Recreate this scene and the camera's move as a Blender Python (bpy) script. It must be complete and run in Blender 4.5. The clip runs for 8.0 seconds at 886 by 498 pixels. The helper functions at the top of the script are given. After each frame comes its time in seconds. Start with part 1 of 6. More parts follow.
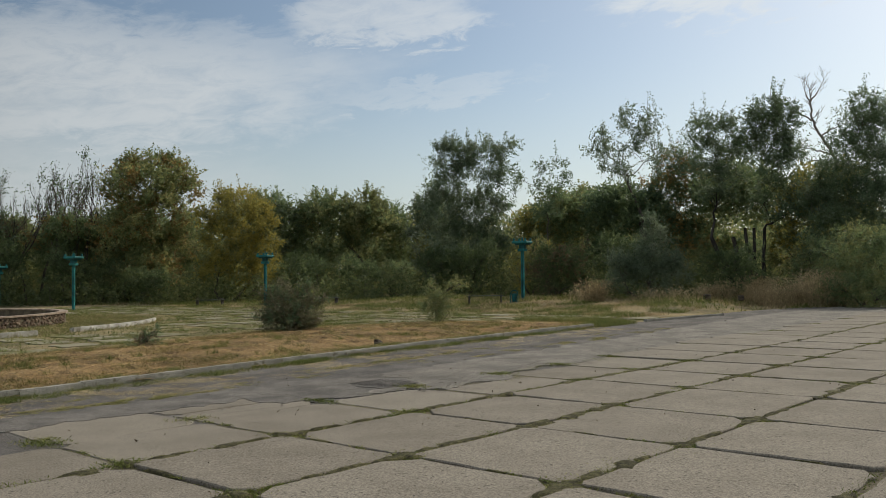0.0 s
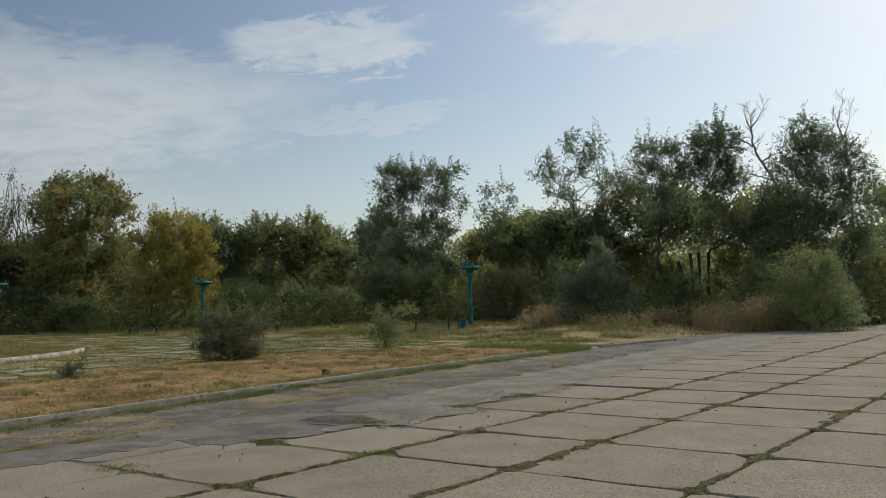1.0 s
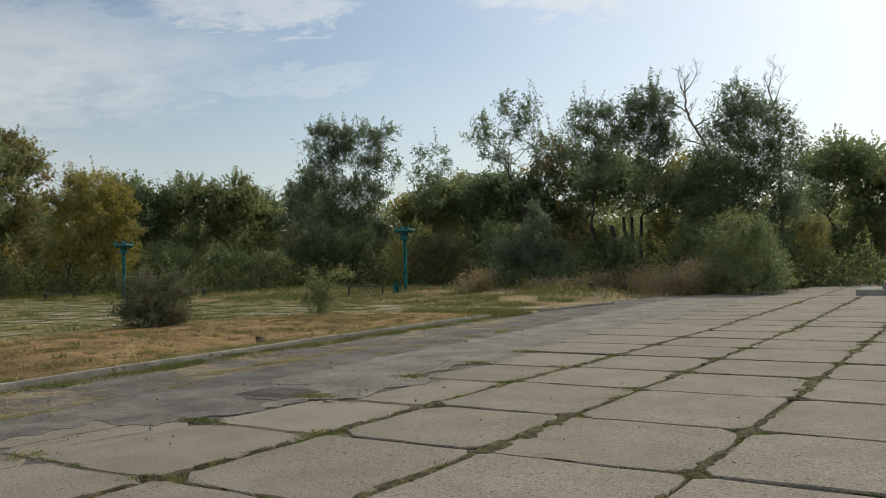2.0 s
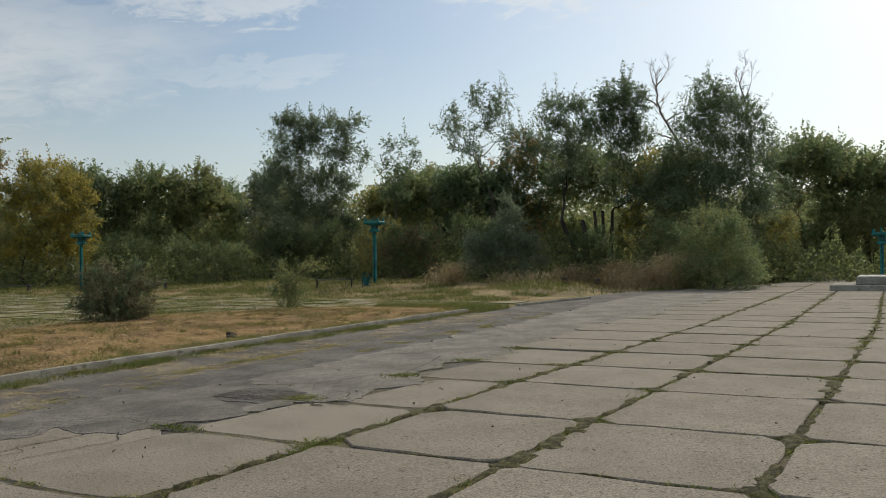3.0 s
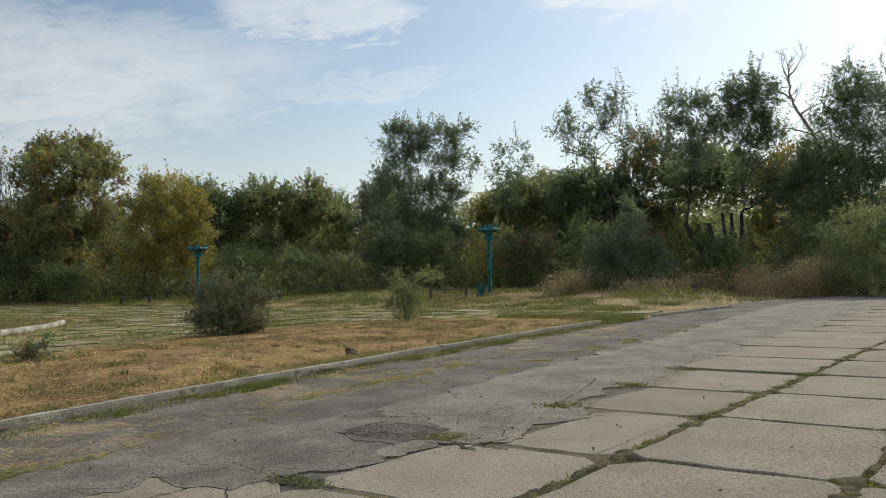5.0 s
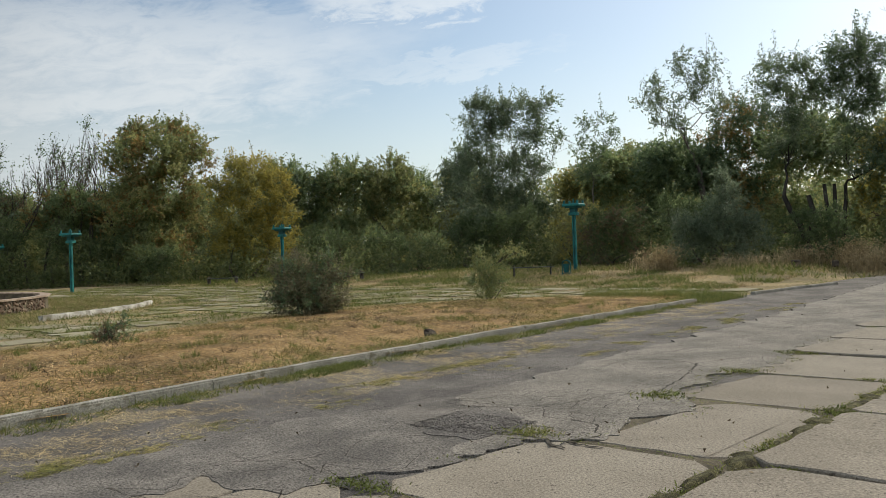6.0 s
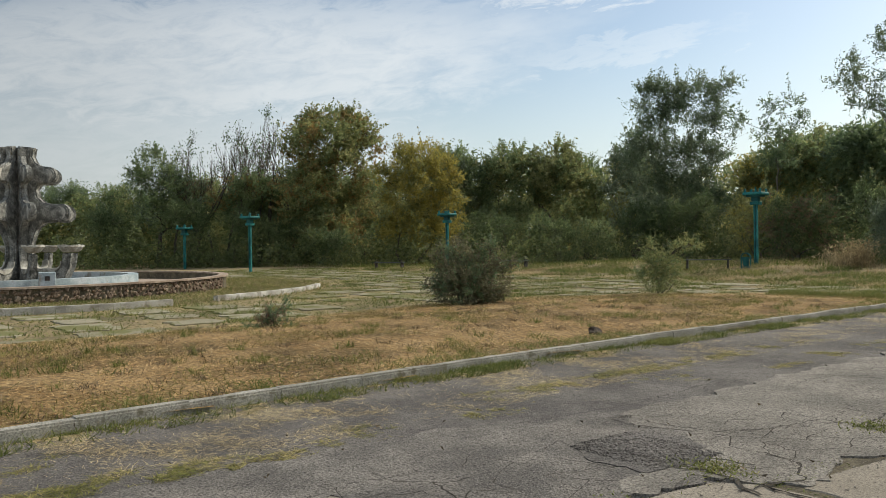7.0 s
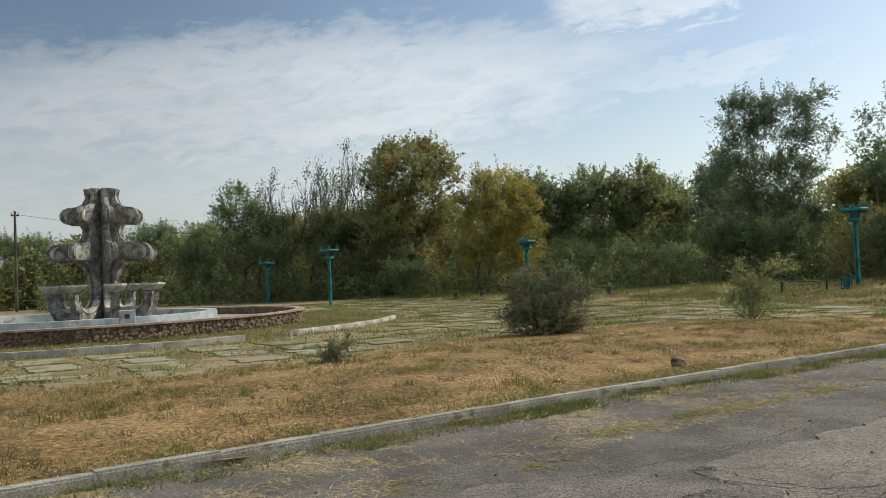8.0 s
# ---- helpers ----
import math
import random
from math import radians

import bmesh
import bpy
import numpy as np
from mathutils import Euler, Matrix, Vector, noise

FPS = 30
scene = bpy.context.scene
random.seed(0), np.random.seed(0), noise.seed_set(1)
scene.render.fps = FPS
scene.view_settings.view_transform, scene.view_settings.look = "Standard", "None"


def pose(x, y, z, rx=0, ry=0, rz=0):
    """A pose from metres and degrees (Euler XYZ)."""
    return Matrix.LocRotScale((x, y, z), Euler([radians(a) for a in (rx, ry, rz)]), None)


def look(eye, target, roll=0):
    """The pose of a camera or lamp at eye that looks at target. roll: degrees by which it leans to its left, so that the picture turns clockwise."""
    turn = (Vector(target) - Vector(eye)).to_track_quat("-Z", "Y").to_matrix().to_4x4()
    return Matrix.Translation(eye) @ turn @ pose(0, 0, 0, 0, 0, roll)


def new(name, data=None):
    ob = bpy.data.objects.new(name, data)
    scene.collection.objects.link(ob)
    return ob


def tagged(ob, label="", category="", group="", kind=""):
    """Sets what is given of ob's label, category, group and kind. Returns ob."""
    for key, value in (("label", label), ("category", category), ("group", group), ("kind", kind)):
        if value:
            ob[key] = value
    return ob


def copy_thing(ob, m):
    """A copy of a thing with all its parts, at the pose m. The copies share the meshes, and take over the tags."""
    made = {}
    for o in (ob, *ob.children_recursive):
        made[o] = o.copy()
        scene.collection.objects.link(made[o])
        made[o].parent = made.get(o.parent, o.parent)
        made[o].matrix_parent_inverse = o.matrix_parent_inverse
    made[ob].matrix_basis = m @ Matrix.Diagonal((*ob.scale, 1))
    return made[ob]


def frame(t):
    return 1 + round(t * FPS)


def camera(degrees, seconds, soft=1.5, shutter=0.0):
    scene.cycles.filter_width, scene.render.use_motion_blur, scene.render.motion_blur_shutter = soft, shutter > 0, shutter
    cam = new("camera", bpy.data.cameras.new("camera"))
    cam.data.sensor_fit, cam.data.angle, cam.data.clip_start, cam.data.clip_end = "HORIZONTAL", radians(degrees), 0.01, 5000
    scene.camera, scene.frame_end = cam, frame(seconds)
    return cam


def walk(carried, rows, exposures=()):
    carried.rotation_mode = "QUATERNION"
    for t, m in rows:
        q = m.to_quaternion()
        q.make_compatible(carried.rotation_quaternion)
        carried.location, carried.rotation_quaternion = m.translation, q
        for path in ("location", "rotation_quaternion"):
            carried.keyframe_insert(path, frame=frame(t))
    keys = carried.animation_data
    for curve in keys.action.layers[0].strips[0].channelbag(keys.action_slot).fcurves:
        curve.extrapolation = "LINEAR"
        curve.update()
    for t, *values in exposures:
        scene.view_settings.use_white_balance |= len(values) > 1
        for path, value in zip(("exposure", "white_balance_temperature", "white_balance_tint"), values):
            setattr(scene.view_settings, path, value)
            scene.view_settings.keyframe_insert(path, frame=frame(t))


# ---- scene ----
cam = camera(56.6, 8.0, soft=0.75)

PATH = [
    (0, (3.128, 0.832, 1.625), (1.838, 2.359, 1.698), -0.8),
    (0.5, (2.662, 1.163, 1.619), (1.443, 2.746, 1.727), -0.5),
    (1, (2.2, 1.507, 1.595), (1.026, 3.12, 1.73), -1.1),
    (1.5, (1.758, 1.836, 1.565), (0.613, 3.472, 1.671), -1.2),
    (2, (1.373, 2.139, 1.576), (0.339, 3.85, 1.621), -1.1),
    (2.2, (1.225, 2.261, 1.538), (0.209, 3.982, 1.585), -1.1),
    (3.3, (0.311, 2.861, 1.524), (-0.636, 4.622, 1.55), -0.7),
    (3.5, (0.164, 2.981, 1.511), (-0.877, 4.688, 1.561), -1.3),
    (4, (-0.233, 3.272, 1.53), (-1.383, 4.907, 1.588), -1.4),
    (4.5, (-0.577, 3.615, 1.546), (-1.734, 5.244, 1.603), -1.5),
    (4.7, (-0.711, 3.762, 1.528), (-1.872, 5.389, 1.583), -1.4),
    (5.8, (-1.305, 4.569, 1.491), (-2.576, 6.113, 1.532), -2.2),
    (6, (-1.403, 4.704, 1.472), (-2.733, 6.197, 1.483), -2.0),
    (6.5, (-1.691, 5.069, 1.512), (-3.202, 6.38, 1.471), -1.2),
    (7, (-1.991, 5.337, 1.537), (-3.593, 6.535, 1.525), -0.8),
    (7.5, (-2.259, 5.709, 1.54), (-3.955, 6.767, 1.59), -2.5),
    (8, (-2.471, 6.056, 1.531), (-4.184, 7.085, 1.595), -2.3),
]
walk(cam, [(t, look(eye, target, roll)) for t, eye, target, roll in PATH], [(0, -0.02, 6800, 5.0), (0.9, -0.08, 6800, 5.0), (1.5, 0.05, 6800, 5.0), (2.2, 0.03, 6800, 5.0), (3.3, 0.0, 6800, 5.0), (3.6, -0.01, 6800, 5.0), (4.0, 0.15, 6800, 5.0), (4.5, 0.22, 6800, 5.0), (6.0, 0.36, 6800, 5.0), (8, 0.4, 6800, 5.0)])

# ---- world and sun ----
SUN_AZ, SUN_EL = 8.0, 41.0
world = bpy.data.worlds.new("sky")
scene.world = world
world.use_nodes = True
wn = world.node_tree
wn.nodes.clear()


def nd(tree, kind, **kw):
    n = tree.nodes.new(kind)
    for k, v in kw.items():
        n.inputs[k].default_value = v
    return n


def mth(tree, op, a, b=None, c=None):
    n = tree.nodes.new("ShaderNodeMath")
    n.operation = op
    for i, v in enumerate((a, b, c)):
        if v is None:
            continue
        if isinstance(v, (int, float)):
            n.inputs[i].default_value = v
        else:
            tree.links.new(v, n.inputs[i])
    return n.outputs[0]


def mapr(tree, v, a, b, c, d):
    n = tree.nodes.new("ShaderNodeMapRange")
    n.interpolation_type = "SMOOTHSTEP"
    for i, x in enumerate((a, b, c, d)):
        n.inputs[i + 1].default_value = x
    tree.links.new(v, n.inputs[0])
    return n.outputs[0]


sky = wn.nodes.new("ShaderNodeTexSky")
sky.sky_type = "NISHITA"
sky.sun_disc = False
sky.sun_elevation, sky.sun_rotation = radians(SUN_EL), radians(SUN_AZ)
sky.air_density, sky.dust_density, sky.ozone_density = 1.0, 1.5, 1.3
tc = wn.nodes.new("ShaderNodeTexCoord")
sep = wn.nodes.new("ShaderNodeSeparateXYZ")
wn.links.new(tc.outputs["Generated"], sep.inputs[0])
az = mth(wn, "MULTIPLY", mth(wn, "ARCTAN2", sep.outputs[0], sep.outputs[1]), 57.2958)
el = mth(wn, "MULTIPLY", mth(wn, "ARCSINE", sep.outputs[2]), 57.2958)
# cloud noise in stretched sky coordinates
comb = wn.nodes.new("ShaderNodeCombineXYZ")
wn.links.new(mth(wn, "MULTIPLY", az, 0.1), comb.inputs[0])
wn.links.new(mth(wn, "MULTIPLY", mth(wn, "ADD", el, mth(wn, "MULTIPLY", az, -0.12)), 0.3), comb.inputs[1])
big = nd(wn, "ShaderNodeTexNoise", Scale=0.9, Detail=5.0, Roughness=0.55)
fine = nd(wn, "ShaderNodeTexNoise", Scale=3.2, Detail=9.0, Roughness=0.66, Distortion=0.5)
for n in (big, fine):
    wn.links.new(comb.outputs[0], n.inputs["Vector"])
wa = mth(wn, "ADD", az, mth(wn, "MULTIPLY", mth(wn, "SUBTRACT", big.outputs["Fac"], 0.5), 22.0))
we = mth(wn, "ADD", el, mth(wn, "MULTIPLY", mth(wn, "SUBTRACT", fine.outputs["Fac"], 0.5), 6.0))


def cloud(a, e, ra, re, slope=0.0, top=0.9):
    """One cloud bank: azimuth and elevation of its middle, half sizes, all in degrees."""
    da = mth(wn, "DIVIDE", mth(wn, "SUBTRACT", wa, a), ra)
    de = mth(wn, "SUBTRACT", we, mth(wn, "MULTIPLY_ADD", mth(wn, "SUBTRACT", wa, a), slope, e))
    de = mth(wn, "DIVIDE", de, re)
    r = mth(wn, "SUBTRACT", 1.0, mth(wn, "ADD", mth(wn, "MULTIPLY", da, da), mth(wn, "MULTIPLY", de, de)))
    return mapr(wn, r, -0.4, 0.8, 0.0, top)


# the last two banks are unseen, added out of view as fill light
banks = [cloud(-70, 12.2, 25, 4.8, 0.06, 0.72), cloud(-44, 17.8, 8, 1.9, 0.1, 0.6), cloud(-41, 12.9, 8, 0.8, 0.12, 0.3),
         cloud(-21, 19.0, 8, 2.4, 0.0, 0.7), cloud(-82, 6.0, 30, 6.0, 0.0, 0.55), cloud(100, 28, 60, 14, 0.0, 0.8), cloud(-160, 30, 50, 16, 0.0, 0.85)]
mask = banks[0]
for b in banks[1:]:
    mask = mth(wn, "MAXIMUM", mask, b)
mask = mth(wn, "MULTIPLY", mask, mapr(wn, fine.outputs["Fac"], 0.25, 0.65, 0.6, 1.03))
# an unseen high veil, added overhead to brighten shaded foliage
mask = mth(wn, "MAXIMUM", mask, mth(wn, "MULTIPLY", mapr(wn, el, 24.0, 42.0, 0.0, 0.6), mapr(wn, big.outputs["Fac"], 0.3, 0.6, 0.4, 1.0)))
# thin haze near the horizon
haze = mapr(wn, el, 16.0, -1.0, 0.0, 0.62)
hz = wn.nodes.new("ShaderNodeMixRGB")
wn.links.new(haze, hz.inputs[0])
wn.links.new(sky.outputs[0], hz.inputs[1])
hz.inputs[2].default_value = (6.3, 6.9, 7.5, 1)
cl = wn.nodes.new("ShaderNodeMixRGB")
wn.links.new(mask, cl.inputs[0])
wn.links.new(hz.outputs[0], cl.inputs[1])
cl.inputs[2].default_value = (6.9, 7.2, 7.8, 1)
# haze and cloud grow brighter towards the sun's side, and behind the camera as added fill
side = mapr(wn, mth(wn, "ABSOLUTE", mth(wn, "SUBTRACT", az, SUN_AZ)), 25.0, 100.0, 0.96, 0.68)
side = mth(wn, "MINIMUM", side, mapr(wn, mth(wn, "ABSOLUTE", mth(wn, "SUBTRACT", az, SUN_AZ)), 40.0, 95.0, 1.1, 0.58))
side = mth(wn, "MAXIMUM", side, mapr(wn, mth(wn, "ABSOLUTE", mth(wn, "SUBTRACT", az, SUN_AZ)), 105.0, 165.0, 0.58, 1.1))
sv = wn.nodes.new("ShaderNodeCombineXYZ")
for k in range(3):
    wn.links.new(side, sv.inputs[k])
lit = wn.nodes.new("ShaderNodeMixRGB")
lit.blend_type = "MULTIPLY"
lit.inputs[0].default_value = 1.0
wn.links.new(cl.outputs[0], lit.inputs[1])
wn.links.new(sv.outputs[0], lit.inputs[2])
bg = wn.nodes.new("ShaderNodeBackground")
bg.inputs["Strength"].default_value = 0.114
wn.links.new(lit.outputs[0], bg.inputs[0])
wo = wn.nodes.new("ShaderNodeOutputWorld")
wn.links.new(bg.outputs[0], wo.inputs[0])

sun_data = bpy.data.lights.new("sun", "SUN")
sun_data.energy, sun_data.angle, sun_data.color = 2.5, radians(0.9), (1.0, 0.93, 0.82)
sun = new("sun", sun_data)
sdir = Vector((math.sin(radians(SUN_AZ)) * math.cos(radians(SUN_EL)), math.cos(radians(SUN_AZ)) * math.cos(radians(SUN_EL)), math.sin(radians(SUN_EL))))
sun.matrix_world = look(sdir * 60, (0, 0, 0))

# ---- materials ----
def mat(name, cols, rough=0.9, scale=4.0, fine_scale=40.0, bump=0.3, metal=0.0, island=0.0, objvar=0.0, trans=0.0, stretch=None, fine_mix=0.35, lo=0.35, hi=0.65, spec=0.3, bdist=0.02, spots=None):
    """A procedural surface: cols are blended by a large noise, then darkened and lightened by a fine grain."""
    m = bpy.data.materials.new(name)
    m.use_nodes = True
    t = m.node_tree
    t.nodes.clear()
    out = t.nodes.new("ShaderNodeOutputMaterial")
    p = t.nodes.new("ShaderNodeBsdfPrincipled")
    p.inputs["Roughness"].default_value = rough
    p.inputs["Metallic"].default_value = metal
    p.inputs["Specular IOR Level"].default_value = spec
    co = t.nodes.new("ShaderNodeNewGeometry")
    vec = co.outputs["Position"]
    if stretch:
        mp = t.nodes.new("ShaderNodeMapping")
        mp.inputs["Scale"].default_value = stretch
        t.links.new(vec, mp.inputs[0])
        vec = mp.outputs[0]
    n1 = nd(t, "ShaderNodeTexNoise", Scale=scale, Detail=6.0, Roughness=0.6)
    n2 = nd(t, "ShaderNodeTexNoise", Scale=fine_scale, Detail=4.0, Roughness=0.7)
    for n in (n1, n2):
        t.links.new(vec, n.inputs["Vector"])
    fac = n1.outputs["Fac"]
    fac = mapr(t, fac, lo, hi, 0.0, 1.0)
    if island:
        fac = mth(t, "ADD", mth(t, "MULTIPLY", fac, 1 - island), mth(t, "MULTIPLY", co.outputs["Random Per Island"], island))
    if objvar:
        oi = t.nodes.new("ShaderNodeObjectInfo")
        fac = mth(t, "ADD", mth(t, "MULTIPLY", fac, 1 - objvar), mth(t, "MULTIPLY", oi.outputs["Random"], objvar))
    ramp = t.nodes.new("ShaderNodeValToRGB")
    els = ramp.color_ramp.elements
    while len(els) < len(cols):
        els.new(0.5)
    for i, c in enumerate(cols):
        els[i].position = i / max(1, len(cols) - 1)
        els[i].color = (*c, 1)
    t.links.new(fac, ramp.inputs[0])
    mul = t.nodes.new("ShaderNodeMixRGB")
    mul.blend_type = "MULTIPLY"
    mul.inputs[0].default_value = 1.0
    t.links.new(ramp.outputs[0], mul.inputs[1])
    g = mapr(t, n2.outputs["Fac"], 0.3, 0.7, 1 - fine_mix, 1 + fine_mix)
    cg = t.nodes.new("ShaderNodeCombineXYZ")
    for i in range(3):
        t.links.new(g, cg.inputs[i])
    t.links.new(cg.outputs[0], mul.inputs[2])
    colour = mul.outputs[0]
    if spots:
        sc, c2, a, b = spots
        n3 = nd(t, "ShaderNodeTexNoise", Scale=sc, Detail=5.0, Roughness=0.65)
        t.links.new(co.outputs["Position"], n3.inputs["Vector"])
        mx = t.nodes.new("ShaderNodeMixRGB")
        t.links.new(mapr(t, n3.outputs["Fac"], a, b, 0.0, 1.0), mx.inputs[0])
        t.links.new(colour, mx.inputs[1])
        mx.inputs[2].default_value = (*c2, 1)
        colour = mx.outputs[0]
    t.links.new(colour, p.inputs["Base Color"])
    if bump:
        bp = t.nodes.new("ShaderNodeBump")
        bp.inputs["Strength"].default_value = bump
        bp.inputs["Distance"].default_value = bdist
        t.links.new(mth(t, "ADD", n1.outputs["Fac"], n2.outputs["Fac"]), bp.inputs["Height"])
        t.links.new(bp.outputs[0], p.inputs["Normal"])
    surf = p.outputs[0]
    if trans:
        tr = t.nodes.new("ShaderNodeBsdfTranslucent")
        t.links.new(colour, tr.inputs[0])
        ms = t.nodes.new("ShaderNodeMixShader")
        ms.inputs[0].default_value = trans
        t.links.new(surf, ms.inputs[1])
        t.links.new(tr.outputs[0], ms.inputs[2])
        surf = ms.outputs[0]
    t.links.new(surf, out.inputs[0])
    return m


M_SLAB = mat("weathered_concrete", [(0.178, 0.152, 0.118), (0.218, 0.188, 0.149), (0.255, 0.223, 0.178)], 0.92, 1.3, 60, 0.5, objvar=0.4, fine_mix=0.44, bdist=0.01, lo=0.3, hi=0.7, spots=(24.0, (0.085, 0.07, 0.055), 0.61, 0.64))
M_PLAZA = mat("mossy_concrete", [(0.19, 0.165, 0.105), (0.27, 0.24, 0.165), (0.36, 0.325, 0.24)], 0.95, 0.9, 30, 0.5, objvar=0.5, fine_mix=0.35, bdist=0.01, spots=(0.9, (0.145, 0.14, 0.05), 0.46, 0.58))
M_ASPH = mat("old_asphalt", [(0.1, 0.09, 0.082), (0.138, 0.124, 0.112), (0.185, 0.166, 0.15)], 0.93, 0.9, 62, 1.0, fine_mix=0.68, bdist=0.02, spots=(34.0, (0.045, 0.04, 0.036), 0.58, 0.62))
M_ASPHM = mat("grey_asphalt", [(0.125, 0.113, 0.101), (0.17, 0.153, 0.135), (0.225, 0.203, 0.178)], 0.93, 1.4, 62, 1.0, fine_mix=0.68, bdist=0.02, spots=(34.0, (0.06, 0.053, 0.046), 0.575, 0.62))
M_ASPH2 = mat("pale_asphalt", [(0.175, 0.158, 0.136), (0.222, 0.2, 0.171), (0.268, 0.242, 0.207)], 0.93, 1.2, 62, 1.0, fine_mix=0.62, bdist=0.02, spots=(34.0, (0.08, 0.07, 0.06), 0.585, 0.62))
M_SOIL = mat("dry_soil", [(0.12, 0.09, 0.06), (0.2, 0.15, 0.09), (0.27, 0.21, 0.13)], 0.98, 2.0, 45, 0.8, fine_mix=0.4, bdist=0.03)
M_JOINT = mat("joint_soil", [(0.075, 0.062, 0.042), (0.12, 0.1, 0.066), (0.16, 0.135, 0.088)], 0.98, 3.0, 60, 0.8, fine_mix=0.4, bdist=0.02)
M_GROUND = mat("dry_meadow", [(0.13, 0.11, 0.055), (0.22, 0.17, 0.09), (0.3, 0.23, 0.12)], 0.98, 0.35, 12, 0.8, fine_mix=0.4, bdist=0.05)
M_LAWN = mat("parched_turf", [(0.12, 0.08, 0.032), (0.22, 0.14, 0.058), (0.32, 0.215, 0.1)], 0.98, 0.55, 14, 1.0, fine_mix=0.7, bdist=0.04)
M_STRAW = mat("straw", [(0.12, 0.066, 0.026), (0.4, 0.25, 0.105), (0.82, 0.6, 0.32)], 0.8, 0.5, 13, 0, island=0.62, trans=0.3, fine_mix=0.7)
M_HAY = mat("pale_hay", [(0.34, 0.25, 0.12), (0.58, 0.46, 0.25), (0.8, 0.68, 0.43)], 0.8, 0.9, 15, 0, island=0.6, trans=0.35, fine_mix=0.5)
M_GRASS = mat("green_grass", [(0.075, 0.1, 0.025), (0.15, 0.175, 0.05), (0.3, 0.27, 0.1)], 0.75, 0.6, 3, 0, island=0.6, trans=0.4, fine_mix=0.2)
M_SEAM = mat("seam_grass", [(0.1, 0.12, 0.03), (0.27, 0.25, 0.08), (0.56, 0.45, 0.22)], 0.8, 1.4, 14, 0, island=0.65, trans=0.35, fine_mix=0.5)
M_TURF = mat("faded_turf", [(0.1, 0.105, 0.032), (0.2, 0.175, 0.06), (0.34, 0.265, 0.11)], 0.85, 0.6, 14, 0, island=0.5, trans=0.35, fine_mix=0.6)
M_REED = mat("dry_weeds", [(0.2, 0.15, 0.075), (0.38, 0.295, 0.165), (0.6, 0.48, 0.29)], 0.85, 0.5, 6, 0, island=0.5, trans=0.4, fine_mix=0.5)
M_MOSS = mat("joint_weeds", [(0.06, 0.08, 0.018), (0.15, 0.175, 0.045), (0.3, 0.27, 0.1)], 0.9, 1.0, 24, 0, island=0.6, trans=0.35, fine_mix=0.6)
M_KERB = mat("kerb_concrete", [(0.19, 0.178, 0.148), (0.265, 0.25, 0.212), (0.35, 0.33, 0.285)], 0.92, 2.5, 55, 0.5, objvar=0.3, fine_mix=0.45, bdist=0.008, spots=(5.0, (0.14, 0.125, 0.09), 0.53, 0.68))
M_RINGK = mat("pale_kerb_concrete", [(0.25, 0.235, 0.2), (0.36, 0.34, 0.295), (0.46, 0.44, 0.39)], 0.92, 2.2, 40, 0.4, objvar=0.3, fine_mix=0.35, bdist=0.008, spots=(3.0, (0.2, 0.18, 0.14), 0.54, 0.66))
M_WHITE = mat("flaking_whitewash", [(0.34, 0.32, 0.28), (0.48, 0.46, 0.41), (0.6, 0.58, 0.53)], 0.9, 1.4, 20, 0.3, fine_mix=0.2, bdist=0.006, spots=(2.5, (0.22, 0.2, 0.16), 0.5, 0.62))
M_BLUEW = mat("pale_blue_limewash", [(0.26, 0.32, 0.34), (0.36, 0.42, 0.44), (0.46, 0.5, 0.52)], 0.9, 1.2, 20, 0.3, fine_mix=0.2, bdist=0.006, spots=(2.0, (0.24, 0.225, 0.19), 0.55, 0.68))
M_TEAL = mat("teal_paint", [(0.006, 0.085, 0.085), (0.01, 0.13, 0.125), (0.02, 0.18, 0.165)], 0.6, 2.0, 25, 0.1, fine_mix=0.2, spots=(6.0, (0.08, 0.06, 0.04), 0.68, 0.76))
# darker teal for the lamp's web, tray and neck, and the bin's bucket
M_TEALD = mat("darker_teal", [(0.005, 0.05, 0.05), (0.008, 0.08, 0.08), (0.012, 0.11, 0.105)], 0.6, 2.0, 25, 0.1, fine_mix=0.15)
M_FOUNT = mat("pitted_sculpture_concrete", [(0.125, 0.125, 0.115), (0.225, 0.222, 0.204), (0.37, 0.362, 0.33)], 0.95, 3.5, 20, 1.0, fine_mix=0.5, bdist=0.05)
M_FOUNTL = mat("pale_sculpture_plaster", [(0.3, 0.28, 0.24), (0.42, 0.4, 0.35), (0.52, 0.5, 0.45)], 0.95, 3.0, 26, 0.8, fine_mix=0.25, bdist=0.02)
M_STONE = mat("rubble_stone", [(0.11, 0.075, 0.055), (0.22, 0.16, 0.115), (0.34, 0.27, 0.2)], 0.93, 2.0, 20, 0.6, objvar=0.6, fine_mix=0.25, bdist=0.02)
M_COPE = mat("worn_coping", [(0.24, 0.18, 0.135), (0.33, 0.255, 0.195), (0.41, 0.325, 0.255)], 0.92, 2.0, 30, 0.4, fine_mix=0.2, bdist=0.008)
M_BARK = mat("bark", [(0.05, 0.042, 0.034), (0.09, 0.076, 0.062), (0.15, 0.128, 0.105)], 0.95, 3.0, 14, 0.6, stretch=(1, 1, 0.3), fine_mix=0.3)
M_BARKD = mat("dark_willow_bark", [(0.022, 0.019, 0.016), (0.04, 0.034, 0.028), (0.07, 0.06, 0.05)], 0.95, 3.0, 14, 0.6, stretch=(1, 1, 0.3), fine_mix=0.3)
